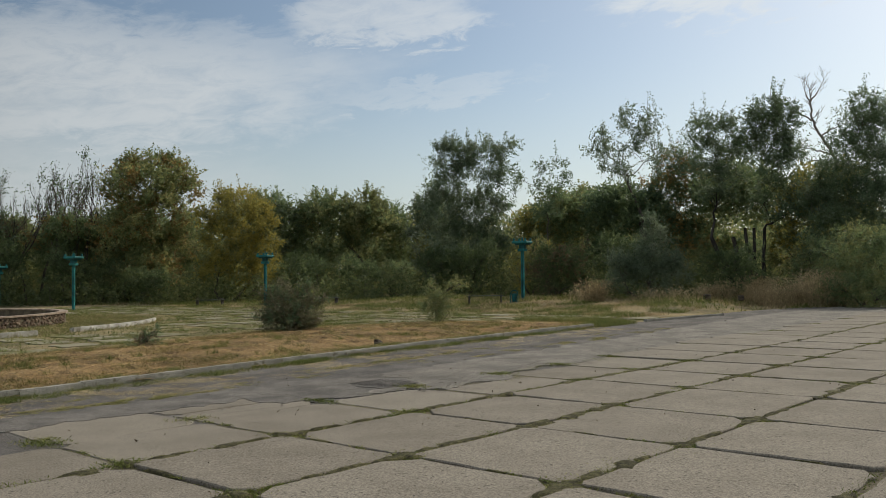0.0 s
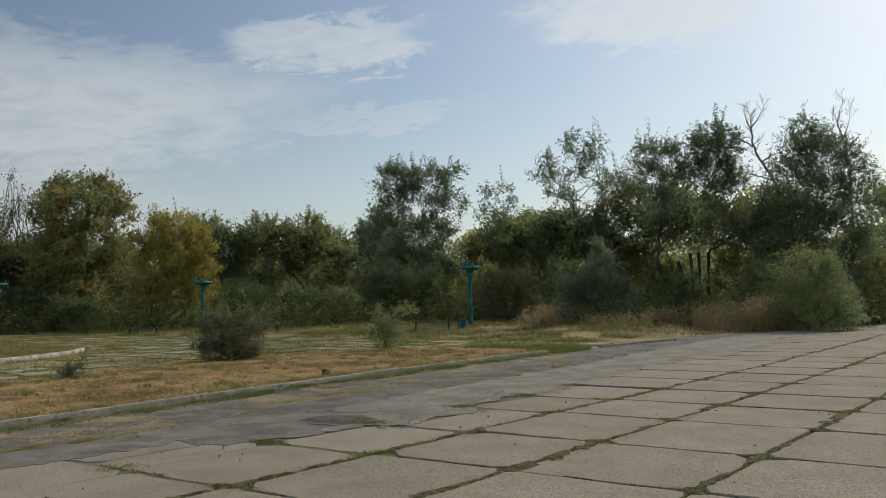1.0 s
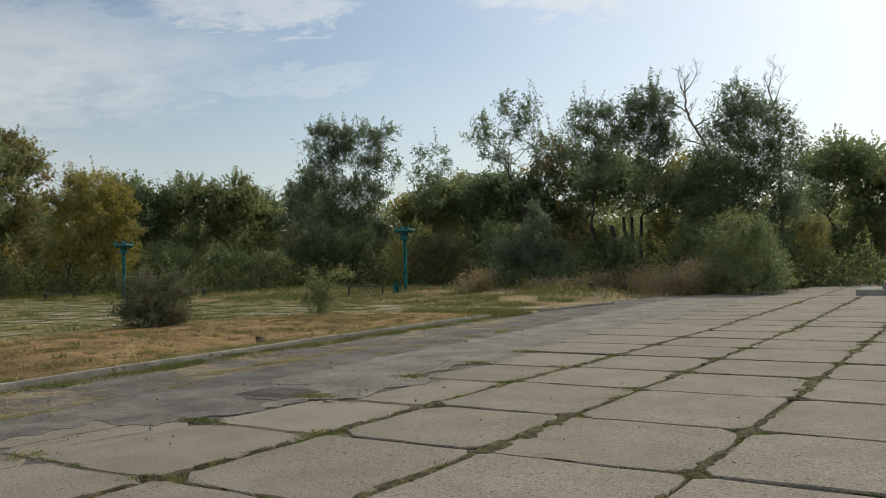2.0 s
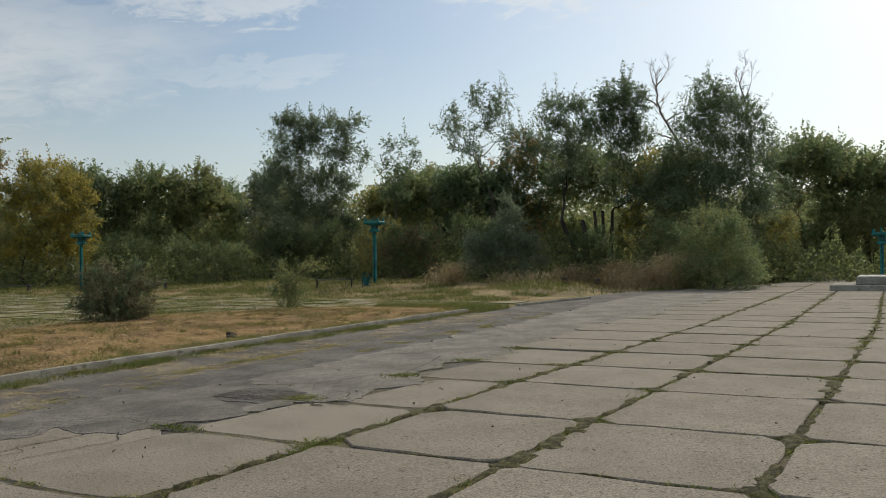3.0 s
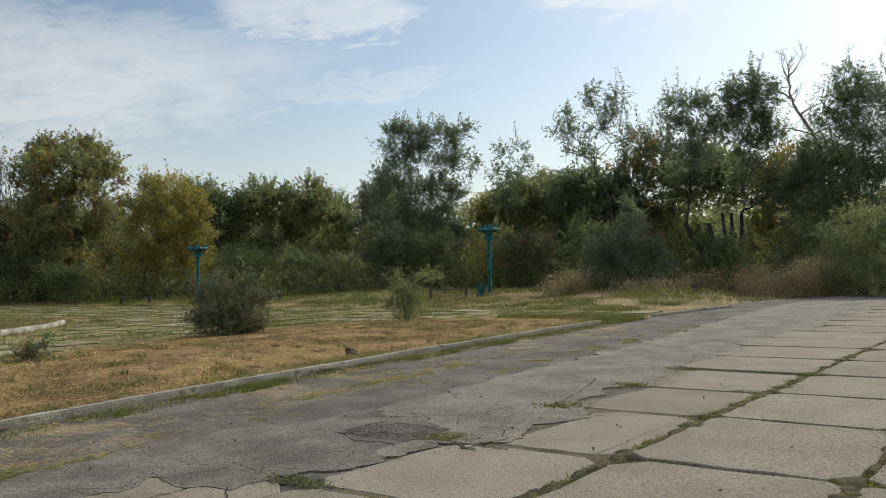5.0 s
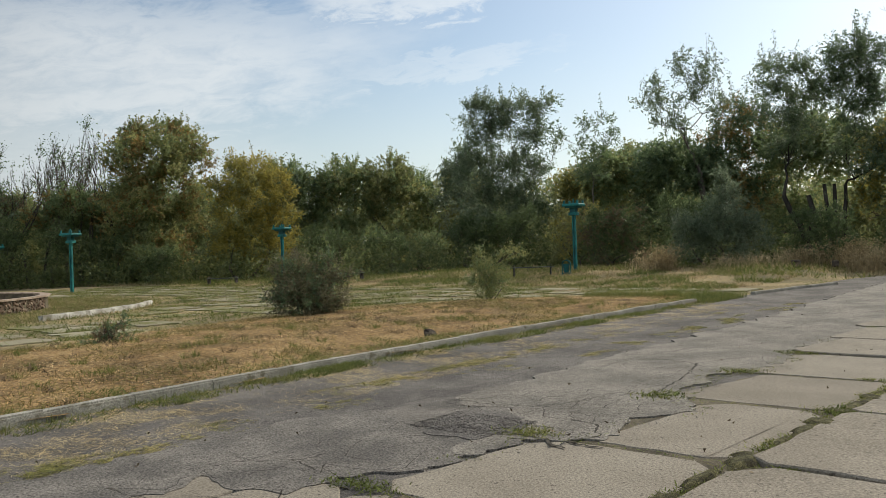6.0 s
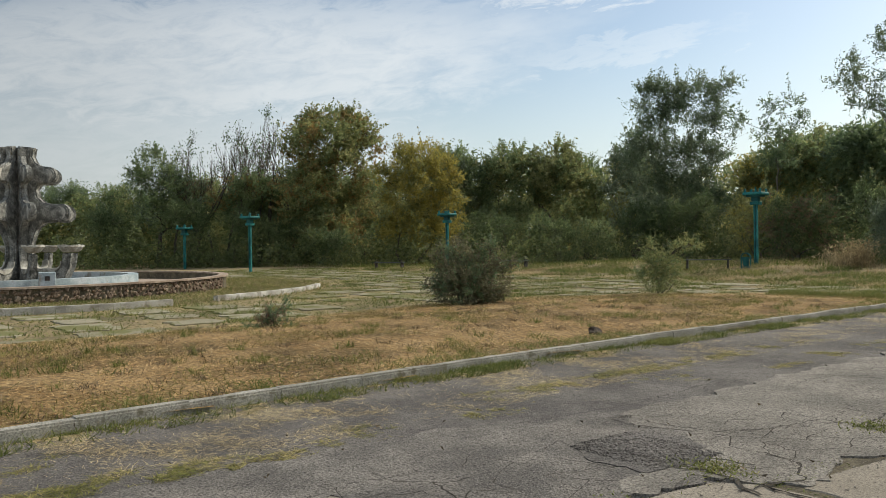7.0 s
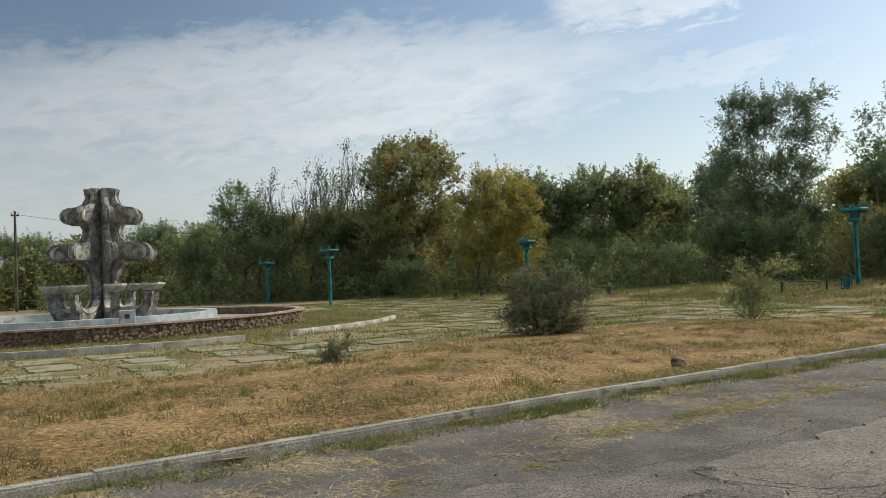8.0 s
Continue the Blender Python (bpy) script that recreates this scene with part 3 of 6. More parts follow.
KERB = [(-8.75, -2.0), (-9.05, 2.5), (-9.38, 6.0), (-9.72, 9.0), (-10.0, 12.0), (-10.28, 16.0), (-10.45, 20.0), (-10.62, 24.6)]
LAWN_BACK = [(-10.7, 27.3), (-12.5, 27.6), (-15.2, 26.9), (-18.0, 24.4), (-19.3, 21.0), (-19.0, 17.2), (-18.4, 14.5), (-17.2, 11.0), (-16.9, 7.5), (-16.6, 3.0), (-16.4, -2.0)]
outline_sheet("road", [(-8.6, -30), (12, -30), (12, 70), (-4.9, 68), (-5.3, 52), (-6.4, 48.5), (-9.4, 44), (-10.6, 38), (-10.6, 24), (-10.3, 12), (-9.2, 3)], -0.015, 0.1, M_ASPH, "old cracked dark asphalt strip littered with straw along the kerb", 0.12, 0.3)
outline_sheet("asphalt_patch", [(-6.9, 10.95), (-6.6, 10.75), (-6.1, 10.85), (-5.85, 10.4), (-5.6, 9.7), (-5.4, 9.2), (-5.25, 9.3), (-5.25, 9.8), (-4.75, 10.2), (-4.85, 11.0), (-4.6, 11.6), (-5.1, 12.3), (-5.3, 13.4), (-5.0, 14.8), (-5.25, 16.5), (-5.1, 20), (-4.95, 27), (-4.4, 35), (-3.9, 48), (-8.2, 44), (-8.6, 34), (-7.4, 20), (-7.15, 14)], 0.0065, 0.03, M_ASPH2, "paler worn asphalt patch beside the concrete slabs", 0.16, 0.07, freq=2.4)
outline_sheet("asphalt_lap", [(-7.4, 4.6), (-6.55, 4.7), (-6.4, 6.7), (-6.25, 7.4), (-6.4, 7.75), (-5.95, 7.8), (-5.65, 7.9), (-5.55, 8.35), (-5.35, 8.6), (-5.25, 9.3), (-5.4, 10.2), (-5.6, 11.0), (-6.9, 11.0), (-7.0, 10.2), (-7.4, 9.5)], 0.0035, 0.03, M_ASPHM, "grey asphalt lapping over the slab edges", 0.2, 0.06, freq=2.5)
outline_sheet("asphalt_hollow", [(-6.38, 9.9), (-6.4, 10.5), (-6.0, 10.65), (-5.7, 10.5), (-5.42, 10.2), (-5.56, 9.67), (-6.0, 9.6)], 0.0092, 0.012, M_ASPH, "dark worn hollow of loose aggregate in the pale asphalt", 0.1, 0.05, freq=3.5)
outline_sheet("joint_bed", [(-5.1, -6), (9.5, -6), (9.5, 66), (-4.5, 66)], -0.008, 0.02, M_JOINT, "dark soil bed showing in the slab joints", 0.1, 0.3, category="soil")

# concrete slabs on a skewed, uneven grid
COLS = [-5.35, -3.66, -1.97, -0.2, 1.54, 3.28, 5.02, 6.76, 8.5]
ROWS = [-4.6, -2.75, -0.9, 0.98, 2.82, 4.65, 6.38, 8.26, 10.08, 12.13, 13.97] + [13.97 + 1.86 * k for k in range(1, 28)]
pavement = tagged(empty("pavement"), "worn square concrete paving slabs with grassy open joints", "pavement", kind="structure")
srng = random.Random(11)
JOINTS = []


def slab(corners, z, tilt, mtl, name, parent, h=0.1, chamfer=0.012, rough=0.03, cuts=(0.07, 0.26)):
    """One slab: an uneven outline with knocked-off corners, a chamfer and a slight tilt."""
    out = []
    n = len(corners)
    for i in range(n):
        a, b, p = Vector(corners[i]), Vector(corners[(i + 1) % n]), Vector(corners[i - 1])
        cut = srng.uniform(*cuts)
        out.append(a + (p - a).normalized() * cut)
        out.append(a + (b - a).normalized() * cut * srng.uniform(0.5, 1.3))
        for k in range(1, 6):
            q = a.lerp(b, k / 6)
            nrm = Vector((-(b - a).y, (b - a).x)).normalized()
            out.append(q + nrm * srng.uniform(-0.3, 1.0) * rough)
    c = sum((Vector(q) for q in corners), Vector((0, 0))) / n
    bm = bmesh.new()
    rings = []
    for dz, ins in ((-h, 0.0), (-chamfer, 0.0), (0.0, chamfer)):
        rings.append([bm.verts.new((q.x - c.x - (q - c).normalized().x * ins, q.y - c.y - (q - c).normalized().y * ins, dz + (tilt[0] * (q - c).x + tilt[1] * (q - c).y))) for q in out])
    m = len(out)
    for r in (0, 1):
        for i in range(m):
            bm.faces.new((rings[r][i], rings[r][(i + 1) % m], rings[r + 1][(i + 1) % m], rings[r + 1][i]))
    bm.faces.new(rings[2])
    ob = part(name, bm, mtl, parent)
    ob.location = (c.x, c.y, z)
    return ob


for i in range(len(COLS) - 1):
    for j in range(len(ROWS) - 1):
        gl, gr = srng.uniform(0.012, 0.042), srng.uniform(0.012, 0.042)
        x0, x1 = COLS[i] + gl, COLS[i + 1] - gr
        if i == 0:
            x0 = {4: -5.08, 5: -5.12, 6: -5.3, 7: -5.3, 8: -4.85, 9: -5.3}.get(j, (-5.5 if ROWS[j] < 14 else -5.7) + srng.uniform(-0.2, 0.2))
        g = srng.uniform(0.008, 0.026)
        ya, yb = ROWS[j] + srng.uniform(-0.02, 0.035), ROWS[j + 1] + srng.uniform(-0.035, 0.02)
        sa, sb = 0.035 * (ya - 9), 0.035 * (yb - 9)
        if ya > 22:
            sa, sb = 0.455, 0.455
        elif yb > 22:
            sb = 0.455
        cs = [(x0 + sa, ya + g), (x1 + sa, ya + g), (x1 + sb, yb - g), (x0 + sb + (srng.uniform(0, 0.4) if i == 0 else 0), yb - g)]
        tl = 0.002 if i == 0 else 0.006
        slab(cs, (-0.001 if i == 0 and yb < 16 else 0.022) + srng.uniform(-0.003, 0.006), (srng.uniform(-tl, tl), srng.uniform(-tl, tl)), M_SLAB, "paving_slab", pavement, rough=0.03)

# two more slabs half buried under the asphalt, one of them split
for cs in ([(-6.85, 4.7), (-5.2, 4.68), (-5.22, 6.36), (-6.8, 6.36)], [(-6.8, 6.4), (-6.0, 6.41), (-5.95, 8.17), (-6.7, 8.15)], [(-5.985, 6.41), (-5.22, 6.41), (-5.28, 8.2), (-5.935, 8.17)]):
    slab(cs, -0.002, (0.002, 0.0), M_SLAB, "paving_slab", pavement, rough=0.025)

# lawn, raised behind its kerb
LAWN = KERB + LAWN_BACK
lx, ly = np.arange(-20.5, -7.5, 0.25), np.arange(-2, 28.5, 0.25)
LXm, LYm = np.meshgrid(lx[:-1] + 0.125, ly[:-1] + 0.125, indexing="ij")
keep = inside(LAWN, LXm, LYm)
X, Y = np.meshgrid(lx, ly, indexing="ij")
kx = np.interp(Y, [p[1] for p in KERB], [p[0] for p in KERB])
Z = 0.03 + 0.05 * sstep(0.0, 1.5, kx - X) + 0.03 * fbm(X, Y, 0.8)
Z -= 0.09 * sstep(-15.2, -17.5, X) + 0.09 * sstep(23.8, 26.5, Y) * (1 - sstep(-15.2, -17.5, X))
ii, jj = np.nonzero(keep)
a = ii * len(ly) + jj
fq = np.stack([a, a + len(ly), a + len(ly) + 1, a + 1], -1)
lawn = mesh_np("lawn", np.stack([X, Y, Z], -1).reshape(-1, 3), fq, M_LAWN, smooth=True)
tagged(lawn, "parched straw-coloured lawn with brown mown patches", "lawn", kind="structure")


def lawn_z(x, y):
    kxx = np.interp(y, [p[1] for p in KERB], [p[0] for p in KERB])
    return 0.03 + 0.05 * sstep(0.0, 1.5, kxx - x) - 0.09 * sstep(-15.2, -17.5, x) - 0.09 * sstep(23.8, 26.5, y) * (1 - sstep(-15.2, -17.5, x))


def kerb_stones(name, pts, length, w, h, material, label, z=-0.05, skip=()):
    """A row of kerb stones along a line."""
    root = tagged(empty(name), label, "kerb", kind="structure")
    pts = [Vector(p) for p in pts]
    k = 0
    for a, b in zip(pts, pts[1:]):
        d = (b - a).length
        ang = math.degrees(math.atan2((b - a).y, (b - a).x))
        n = max(1, round(d / length))
        for i in range(n):
            k += 1
            if k in skip:
                continue
            c = a.lerp(b, (i + 0.5) / n)
            bm = box(d / n + 0.012, w, h)
            bmesh.ops.subdivide_edges(bm, edges=[e for e in bm.edges if abs(e.verts[0].co.x - e.verts[1].co.x) > 0.3], cuts=7)
            bmesh.ops.bevel(bm, geom=[e for e in bm.edges if abs(e.verts[0].co.x - e.verts[1].co.x) > 0.03 and min(v.co.z for v in e.verts) > h * 0.8], offset=0.02, segments=2, affect="EDGES")
            for v in bm.verts:
                v.co += noise.noise_vector(Vector((v.co.x * 3 + k * 5, v.co.y * 4, v.co.z * 4))) * 0.007
            ob = part("kerb_stone", bm, material, root)
            ob.matrix_world = pose(c.x + srng.uniform(-0.012, 0.012), c.y, z + srng.uniform(-0.008, 0.006), srng.uniform(-0.8, 0.8), srng.uniform(-0.25, 0.25), ang)
    return root


kerb_stones("kerb", KERB, 1.0, 0.15, 0.255, M_KERB, "weathered concrete kerb along the dry lawn", z=-0.15)
kerb_stones("kerb", [(-10.5, 28.2), (-10.3, 31.0), (-9.9, 33.8)], 1.0, 0.15, 0.12, M_KERB, "sunken pale kerb fragment at the asphalt's edge")

# plaza of mossy slabs round the fountain
FC = Vector((-37.2, 10.0))
KR, WR = 12.9, 8.95
plaza = tagged(empty("plaza"), "old mossy concrete paving slabs with wide grassy joints", "pavement", kind="structure")
count = 0
for i in range(26):
    for j in range(20):
        x, y = -12.5 - i * 1.75 + (j % 2) * 0.3, -6.0 + j * 1.95
        d = (Vector((x, y)) - FC).length
        if d < KR + 1.2 or y > 33.5 or count > 299:
            continue
        ang_out = inside(LAWN, np.array([x + 0.5]), np.array([y]))[0]
        if ang_out or x > -10.8 or (y < 28.6 and x > -17.4) or srng.random() < 0.1 or (y > 31.5 and x < -38) or x < -55:
            continue
        w, h2 = 0.8 + srng.uniform(-0.3, 0.03), 0.86 + srng.uniform(-0.38, 0.03)
        x, y = x + srng.uniform(-0.18, 0.18), y + srng.uniform(-0.2, 0.2)
        slab([(x - w, y - h2), (x + w, y - h2), (x + w, y + h2), (x - w, y + h2)], -0.032 + srng.uniform(-0.008, 0.008), (srng.uniform(-0.006, 0.006), srng.uniform(-0.008, 0.008)), M_PLAZA, "paving_slab", plaza, 0.08, 0.01, 0.13)
        count += 1

# ---- fountain ----
def arc(r, a0, a1, n):
    return [(FC.x + r * math.cos(radians(a0 + (a1 - a0) * i / n)), FC.y + r * math.sin(radians(a0 + (a1 - a0) * i / n))) for i in range(n + 1)]


kerb_stones("ring_kerb", arc(KR, -75, 13, 21), 1.0, 0.18, 0.18, M_RINGK, "grey weathered concrete kerb round the fountain lawn", z=-0.06)
kerb_stones("ring_kerb", arc(KR - 0.35, 21, 56, 9), 1.0, 0.2, 0.19, M_WHITE, "whitewashed flaking end of the fountain kerb", z=-0.08)


def annulus(r0, r1, z0, z1, a0=0.0, a1=360.0, n=96, bev=0.0):
    bm = bmesh.new()
    full = a1 - a0 >= 360
    rows = []
    for i in range(n + (0 if full else 1)):
        a = radians(a0 + (a1 - a0) * i / n)
        rows.append([bm.verts.new((r * math.cos(a), r * math.sin(a), z)) for r, z in ((r0, z0), (r1, z0), (r1, z1), (r0, z1))])
    k = len(rows)
    for i in range(k if full else k - 1):
        p, q = rows[i], rows[(i + 1) % k]
        for j in range(4):
            bm.faces.new((p[j], q[j], q[(j + 1) % 4], p[(j + 1) % 4]))
    if not full:
        bm.faces.new(rows[0])
        bm.faces.new(rows[-1][::-1])
    bmesh.ops.recalc_face_normals(bm, faces=bm.faces[:])
    return bm


wall = tagged(empty("ring_wall", FC.x, FC.y, 0), "low rubble stone ring wall with a pinkish concrete coping", "wall", kind="structure")
part("core", annulus(WR - 0.34, WR - 0.09, -0.1, 0.4), M_JOINT, wall)
part("coping", annulus(WR - 0.36, WR + 0.0, 0.4, 0.46), M_COPE, wall, "pinkish worn concrete coping")
rest_v, rest_f, rest_n = [], [], 0
for s in range(4):
    bm = bmesh.new()
    bmesh.ops.create_icosphere(bm, subdivisions=1, radius=1.0)
    for v in bm.verts:
        v.co = Vector((v.co.x * 0.08, v.co.y * 0.078, v.co.z * 0.062)) * (1 + 0.7 * noise.noise(v.co * 1.6 + Vector((s * 7, 0, 0))))
    me = bpy.data.meshes.new("stone")
    bm.to_mesh(me)
    shape = np.array([tuple(v.co) for v in bm.verts])
    faces = np.array([[v.index for v in f.verts] for f in bm.faces])
    bm.free()
    me.materials.append(M_STONE)
    for k in range(230):
        near = k < 74
        row = (k + s) % 4
        a = radians((-6 + 0.86 * (k + 0.25 * s)) if near else (-80 + 0.475 * (k - 74))) + radians(srng.uniform(-0.7, 0.7))
        if not near and radians(-7) < a:
            continue
        zz = 0.05 + 0.1 * row + srng.uniform(-0.04, 0.04)
        m = pose((WR - 0.1) * math.cos(a), (WR - 0.1) * math.sin(a), zz, srng.uniform(-25, 25), srng.uniform(-15, 15), math.degrees(a)) @ Matrix.Diagonal((1, srng.uniform(0.7, 1.4), srng.uniform(0.8, 1.2), 1))
        if near:
            ob = new("stone", me)
            ob.parent = wall
            ob.matrix_local = m
        else:
            w = np.array(m)
            rest_v.append(shape @ w[:3, :3].T + w[:3, 3])
            rest_f.append(faces + rest_n)
            rest_n += len(shape)
mesh_np("rubble_stones", np.concatenate(rest_v), np.concatenate(rest_f), M_STONE, wall)["kind"] = "stuff"

basin = tagged(empty("fountain_basin", FC.x, FC.y, 0), "dry round fountain basin with pale blue flaking limewashed rim", "fountain")
part("rim", annulus(5.1, 5.5, -0.08, 0.54), M_BLUEW, basin, "pale blue limewashed concrete rim")
part("floor", annulus(0.02, 5.15, -0.08, 0.18), M_SOIL, basin)
part("apron", annulus(5.45, WR - 0.3, -0.08, 0.1), M_COPE, basin)
vb = tagged(empty("valve_box", -31.45, 11.1, 0.3, -10), "small pale blue box with a dark plate standing in for the shade inside a square opening", "box")
part("body", box(0.4, 0.52, 0.5, bev=0.02), M_BLUEW, vb)
# no hole is cut: a dark plate paints the opening's inner shade
part("opening", box(0.03, 0.15, 0.15, 0.195, 0.0, 0.22), M_IRON, vb, "dark plate standing in for the shade inside a square opening")


def fin_outline():
    """Half profile of a sculpture fin: radius and height, from the foot up and back down the middle."""
    pts = [(0.1, 0.0), (1.6, 0.0), (1.8, 0.3), (2.0, 0.75), (2.08, 1.3), (1.74, 1.3), (1.7, 1.0)]
    pts += [(1.12 + 0.58 * math.cos(-math.pi * k / 8), 1.0 + 0.48 * math.sin(-math.pi * k / 8)) for k in range(1, 8)]
    pts += [(0.52, 1.05), (0.5, 1.6), (0.62, 2.0), (0.75, 2.3), (1.0, 2.5), (1.4, 2.55)]
    pts += [(1.68 + 0.36 * math.cos(a), 2.88 + 0.36 * math.sin(a)) for a in [radians(-80 + 20 * k) for k in range(9)]]
    pts += [(1.35, 3.22), (1.0, 3.3), (0.78, 3.5), (0.72, 3.8), (0.85, 4.02)]
    pts += [(1.2 + 0.33 * math.cos(a), 4.36 + 0.33 * math.sin(a)) for a in [radians(-75 + 20 * k) for k in range(9)]]
    pts += [(0.95, 4.72), (0.72, 4.85), (0.6, 5.1), (0.66, 5.45), (0.3, 5.5), (0.1, 5.3)]
    return [(r, z * 0.965) for r, z in pts]


sculpture = tagged(empty("fountain_sculpture", -36.7, 11.2, 0.14), "tall weathered concrete fountain sculpture of curling radial fins", "sculpture")
FIN = fin_outline()
for k in range(8):
    bm = bmesh.new()
    th = 0.125
    fa = [bm.verts.new((r, -th, z)) for r, z in FIN]
    fb = [bm.verts.new((r, th, z)) for r, z in FIN]
    f1, f2 = bm.faces.new(fa), bm.faces.new(fb[::-1])
    n = len(FIN)
    for i in range(n):
        bm.faces.new((fa[i], fb[i], fb[(i + 1) % n], fa[(i + 1) % n]))
    bmesh.ops.recalc_face_normals(bm, faces=bm.faces[:])
    bmesh.ops.bevel(bm, geom=[e for e in bm.edges if abs(e.verts[0].co.y - e.verts[1].co.y) < 1e-6], offset=0.05, segments=2, affect="EDGES")
    fin = part("fin", bm, M_FOUNT, sculpture)
    fin.rotation_euler = (0, 0, radians(45 * k + 3))
    for cr, cz, rad in ((1.66, 2.78, 0.25), (1.18, 4.207, 0.22)):
        # carved crescents on both faces of each curl
        for sy in (-1, 1):
            cres = bmesh.new()
            for ring in range(10):
                a0, a1 = radians(-70 + ring * 17), radians(-70 + (ring + 1) * 17)
                w0, w1 = rad * (1 - 0.55 * math.sin(math.pi * ring / 10)), rad * (1 - 0.55 * math.sin(math.pi * (ring + 1) / 10))
                y0 = sy * (th + 0.012)
                vsq = [cres.verts.new((cr + rr * math.cos(aa), y0, cz + rr * math.sin(aa))) for rr, aa in ((rad, a0), (rad, a1), (w1, a1), (w0, a0))]
                cres.faces.new(vsq if sy < 0 else vsq[::-1])
            bmesh.ops.remove_doubles(cres, verts=cres.verts[:], dist=1e-4)
            bmesh.ops.solidify(cres, geom=cres.faces[:], thickness=0.02)
            part("carved_crescent", cres, M_FOUNTL, fin, "pale carved plaster crescent")
    lining = bmesh.new()
    q12 = [-math.pi * q / 14 for q in range(15)]
    outer = [(1.12 + 0.585 * math.cos(a), (1.0 + 0.485 * math.sin(a)) * 0.965) for a in q12]
    inner = [(1.12 + 0.55 * math.cos(a), (1.0 + (0.485 - 0.2 * math.sin(-a) ** 2) * math.sin(a)) * 0.965) for a in q12]
    rows = [[lining.verts.new((r, y, z)) for (r, z), y in ((o, -th * 1.06), (o, th * 1.06), (n2, th * 1.06), (n2, -th * 1.06))] for o, n2 in zip(outer, inner)]
    for p, q in zip(rows, rows[1:]):
        for e in range(4):
            lining.faces.new((p[e], p[(e + 1) % 4], q[(e + 1) % 4], q[e]))
    lining.faces.new(rows[0])
    lining.faces.new(rows[-1][::-1])
    bmesh.ops.recalc_face_normals(lining, faces=lining.faces[:])
    part("lining", lining, M_FOUNTL, fin, "pale plaster lining of the curve")
    prof = [(0.16, -0.16), (0.24, -0.12), (0.33, -0.02), (0.36, 0.04), (0.4, 0.05), (0.4, 0.12), (0.35, 0.12), (0.33, 0.06), (0.2, 0.0), (0.02, -0.02)]
    bowl = bmesh.new()
    nb = 20
    rings = [[bowl.verts.new((r * math.cos(2 * math.pi * q / nb), r * math.sin(2 * math.pi * q / nb), z + (0.02 * math.sin(6 * math.pi * q / nb) if z > 0.1 else 0))) for q in range(nb)] for r, z in prof]
    for p, q in zip(rings, rings[1:]):
        for s in range(nb):
            bowl.faces.new((p[s], p[(s + 1) % nb], q[(s + 1) % nb], q[s]))
    b = part("bowl", bowl, M_FOUNTL, fin, "shallow scalloped spout bowl")
    b.matrix_local = pose(1.93, 0, 1.44)
part("core", cyl(0.16, 0.1, 4.7, n=10), M_FOUNT, sculpture)
part("foot", cyl(2.3, 2.2, 0.16, z=-0.06, n=32), M_FOUNT, sculpture)

# ---- lamp posts, benches, bin, plinth ----
def lamp_post(h, label):
    root = tagged(empty("lamp_post"), label, "lamp post", "park lamp posts")
    for sx in (-0.055, 0.055):
        part("post", box(0.065, 0.13, h - 0.35, sx, 0, -0.2, 0.008), M_TEAL, root)
    part("web", box(0.07, 0.05, h - 0.4, 0, 0, -0.15), M_TEALD, root, "dark recessed web")
    part("collar", box(0.42, 0.42, 0.16, 0, 0, h - 0.75, 0.02), M_TEAL, root)
    part("head", box(0.9, 0.9, 0.14, 0, 0, h - 0.3, 0.03), M_TEAL, root)
    part("tray", box(0.66, 0.66, 0.07, 0, 0, h - 0.37, 0.01), M_TEALD, root)
    part("neck", box(0.3, 0.3, 0.3, 0, 0, h - 0.58), M_TEALD, root)
    for k in range(4):
        a = radians(45 + 90 * k)
        part("lamp_socket", box(0.09, 0.09, 0.2, 0.5 * math.cos(a), 0.5 * math.sin(a), h - 0.2, 0.01), M_TEAL, root)
    part("finial", cyl(0.05, 0.03, 0.26, 0, 0, h - 0.16, 8), M_TEAL, root)
    return root


lamp = lamp_post(3.65, "teal-painted steel park lamp post with a square head")
lamp.matrix_world = pose(-50.3, 26.45, -0.05, 0, 0, 25)
far_lamp = lamp_post(3.25, "teal-painted steel park lamp post half sunk behind the ring wall")
far_lamp.matrix_world = pose(-62.5, 26.6, -0.05, 0, 0, 30)
copy_thing(lamp, pose(-42.8, 36.2, -0.05, 0, 0, 20))
copy_thing(lamp, pose(-23.9, 39.9, 0.25, 0, 0, 10))
short_lamp = lamp_post(2.9, "short teal lamp post with a square head behind the plinth")
short_lamp.matrix_world = pose(0.15, 49.4, -0.05, 0, 0, 5)


def bench(label):
    root = tagged(empty("bench"), label, "bench", "park benches")
    for k in range(3):
        part("board", box(2.1, 0.12, 0.04, 0, -0.14 + 0.14 * k, 0.42, 0.006), M_WOOD, root)
    for sx in (-0.9, 0.9):
        part("leg", box(0.07, 0.42, 0.42, sx, 0, 0, 0.008), M_IRON, root)
        part("arm", box(0.05, 0.42, 0.05, sx, 0, 0.5, 0.008), M_IRON, root)
    return root


bn = bench("low dark park bench with worn boards and iron legs")
bn.matrix_world = pose(-25.2, 38.0, 0.2, 0, 0, 32)
copy_thing(bn, pose(-47.0, 34.6, -0.06, 0, 0, 35))
copy_thing(bn, pose(-38.4, 37.6, 0.05, 0, 0, 25))


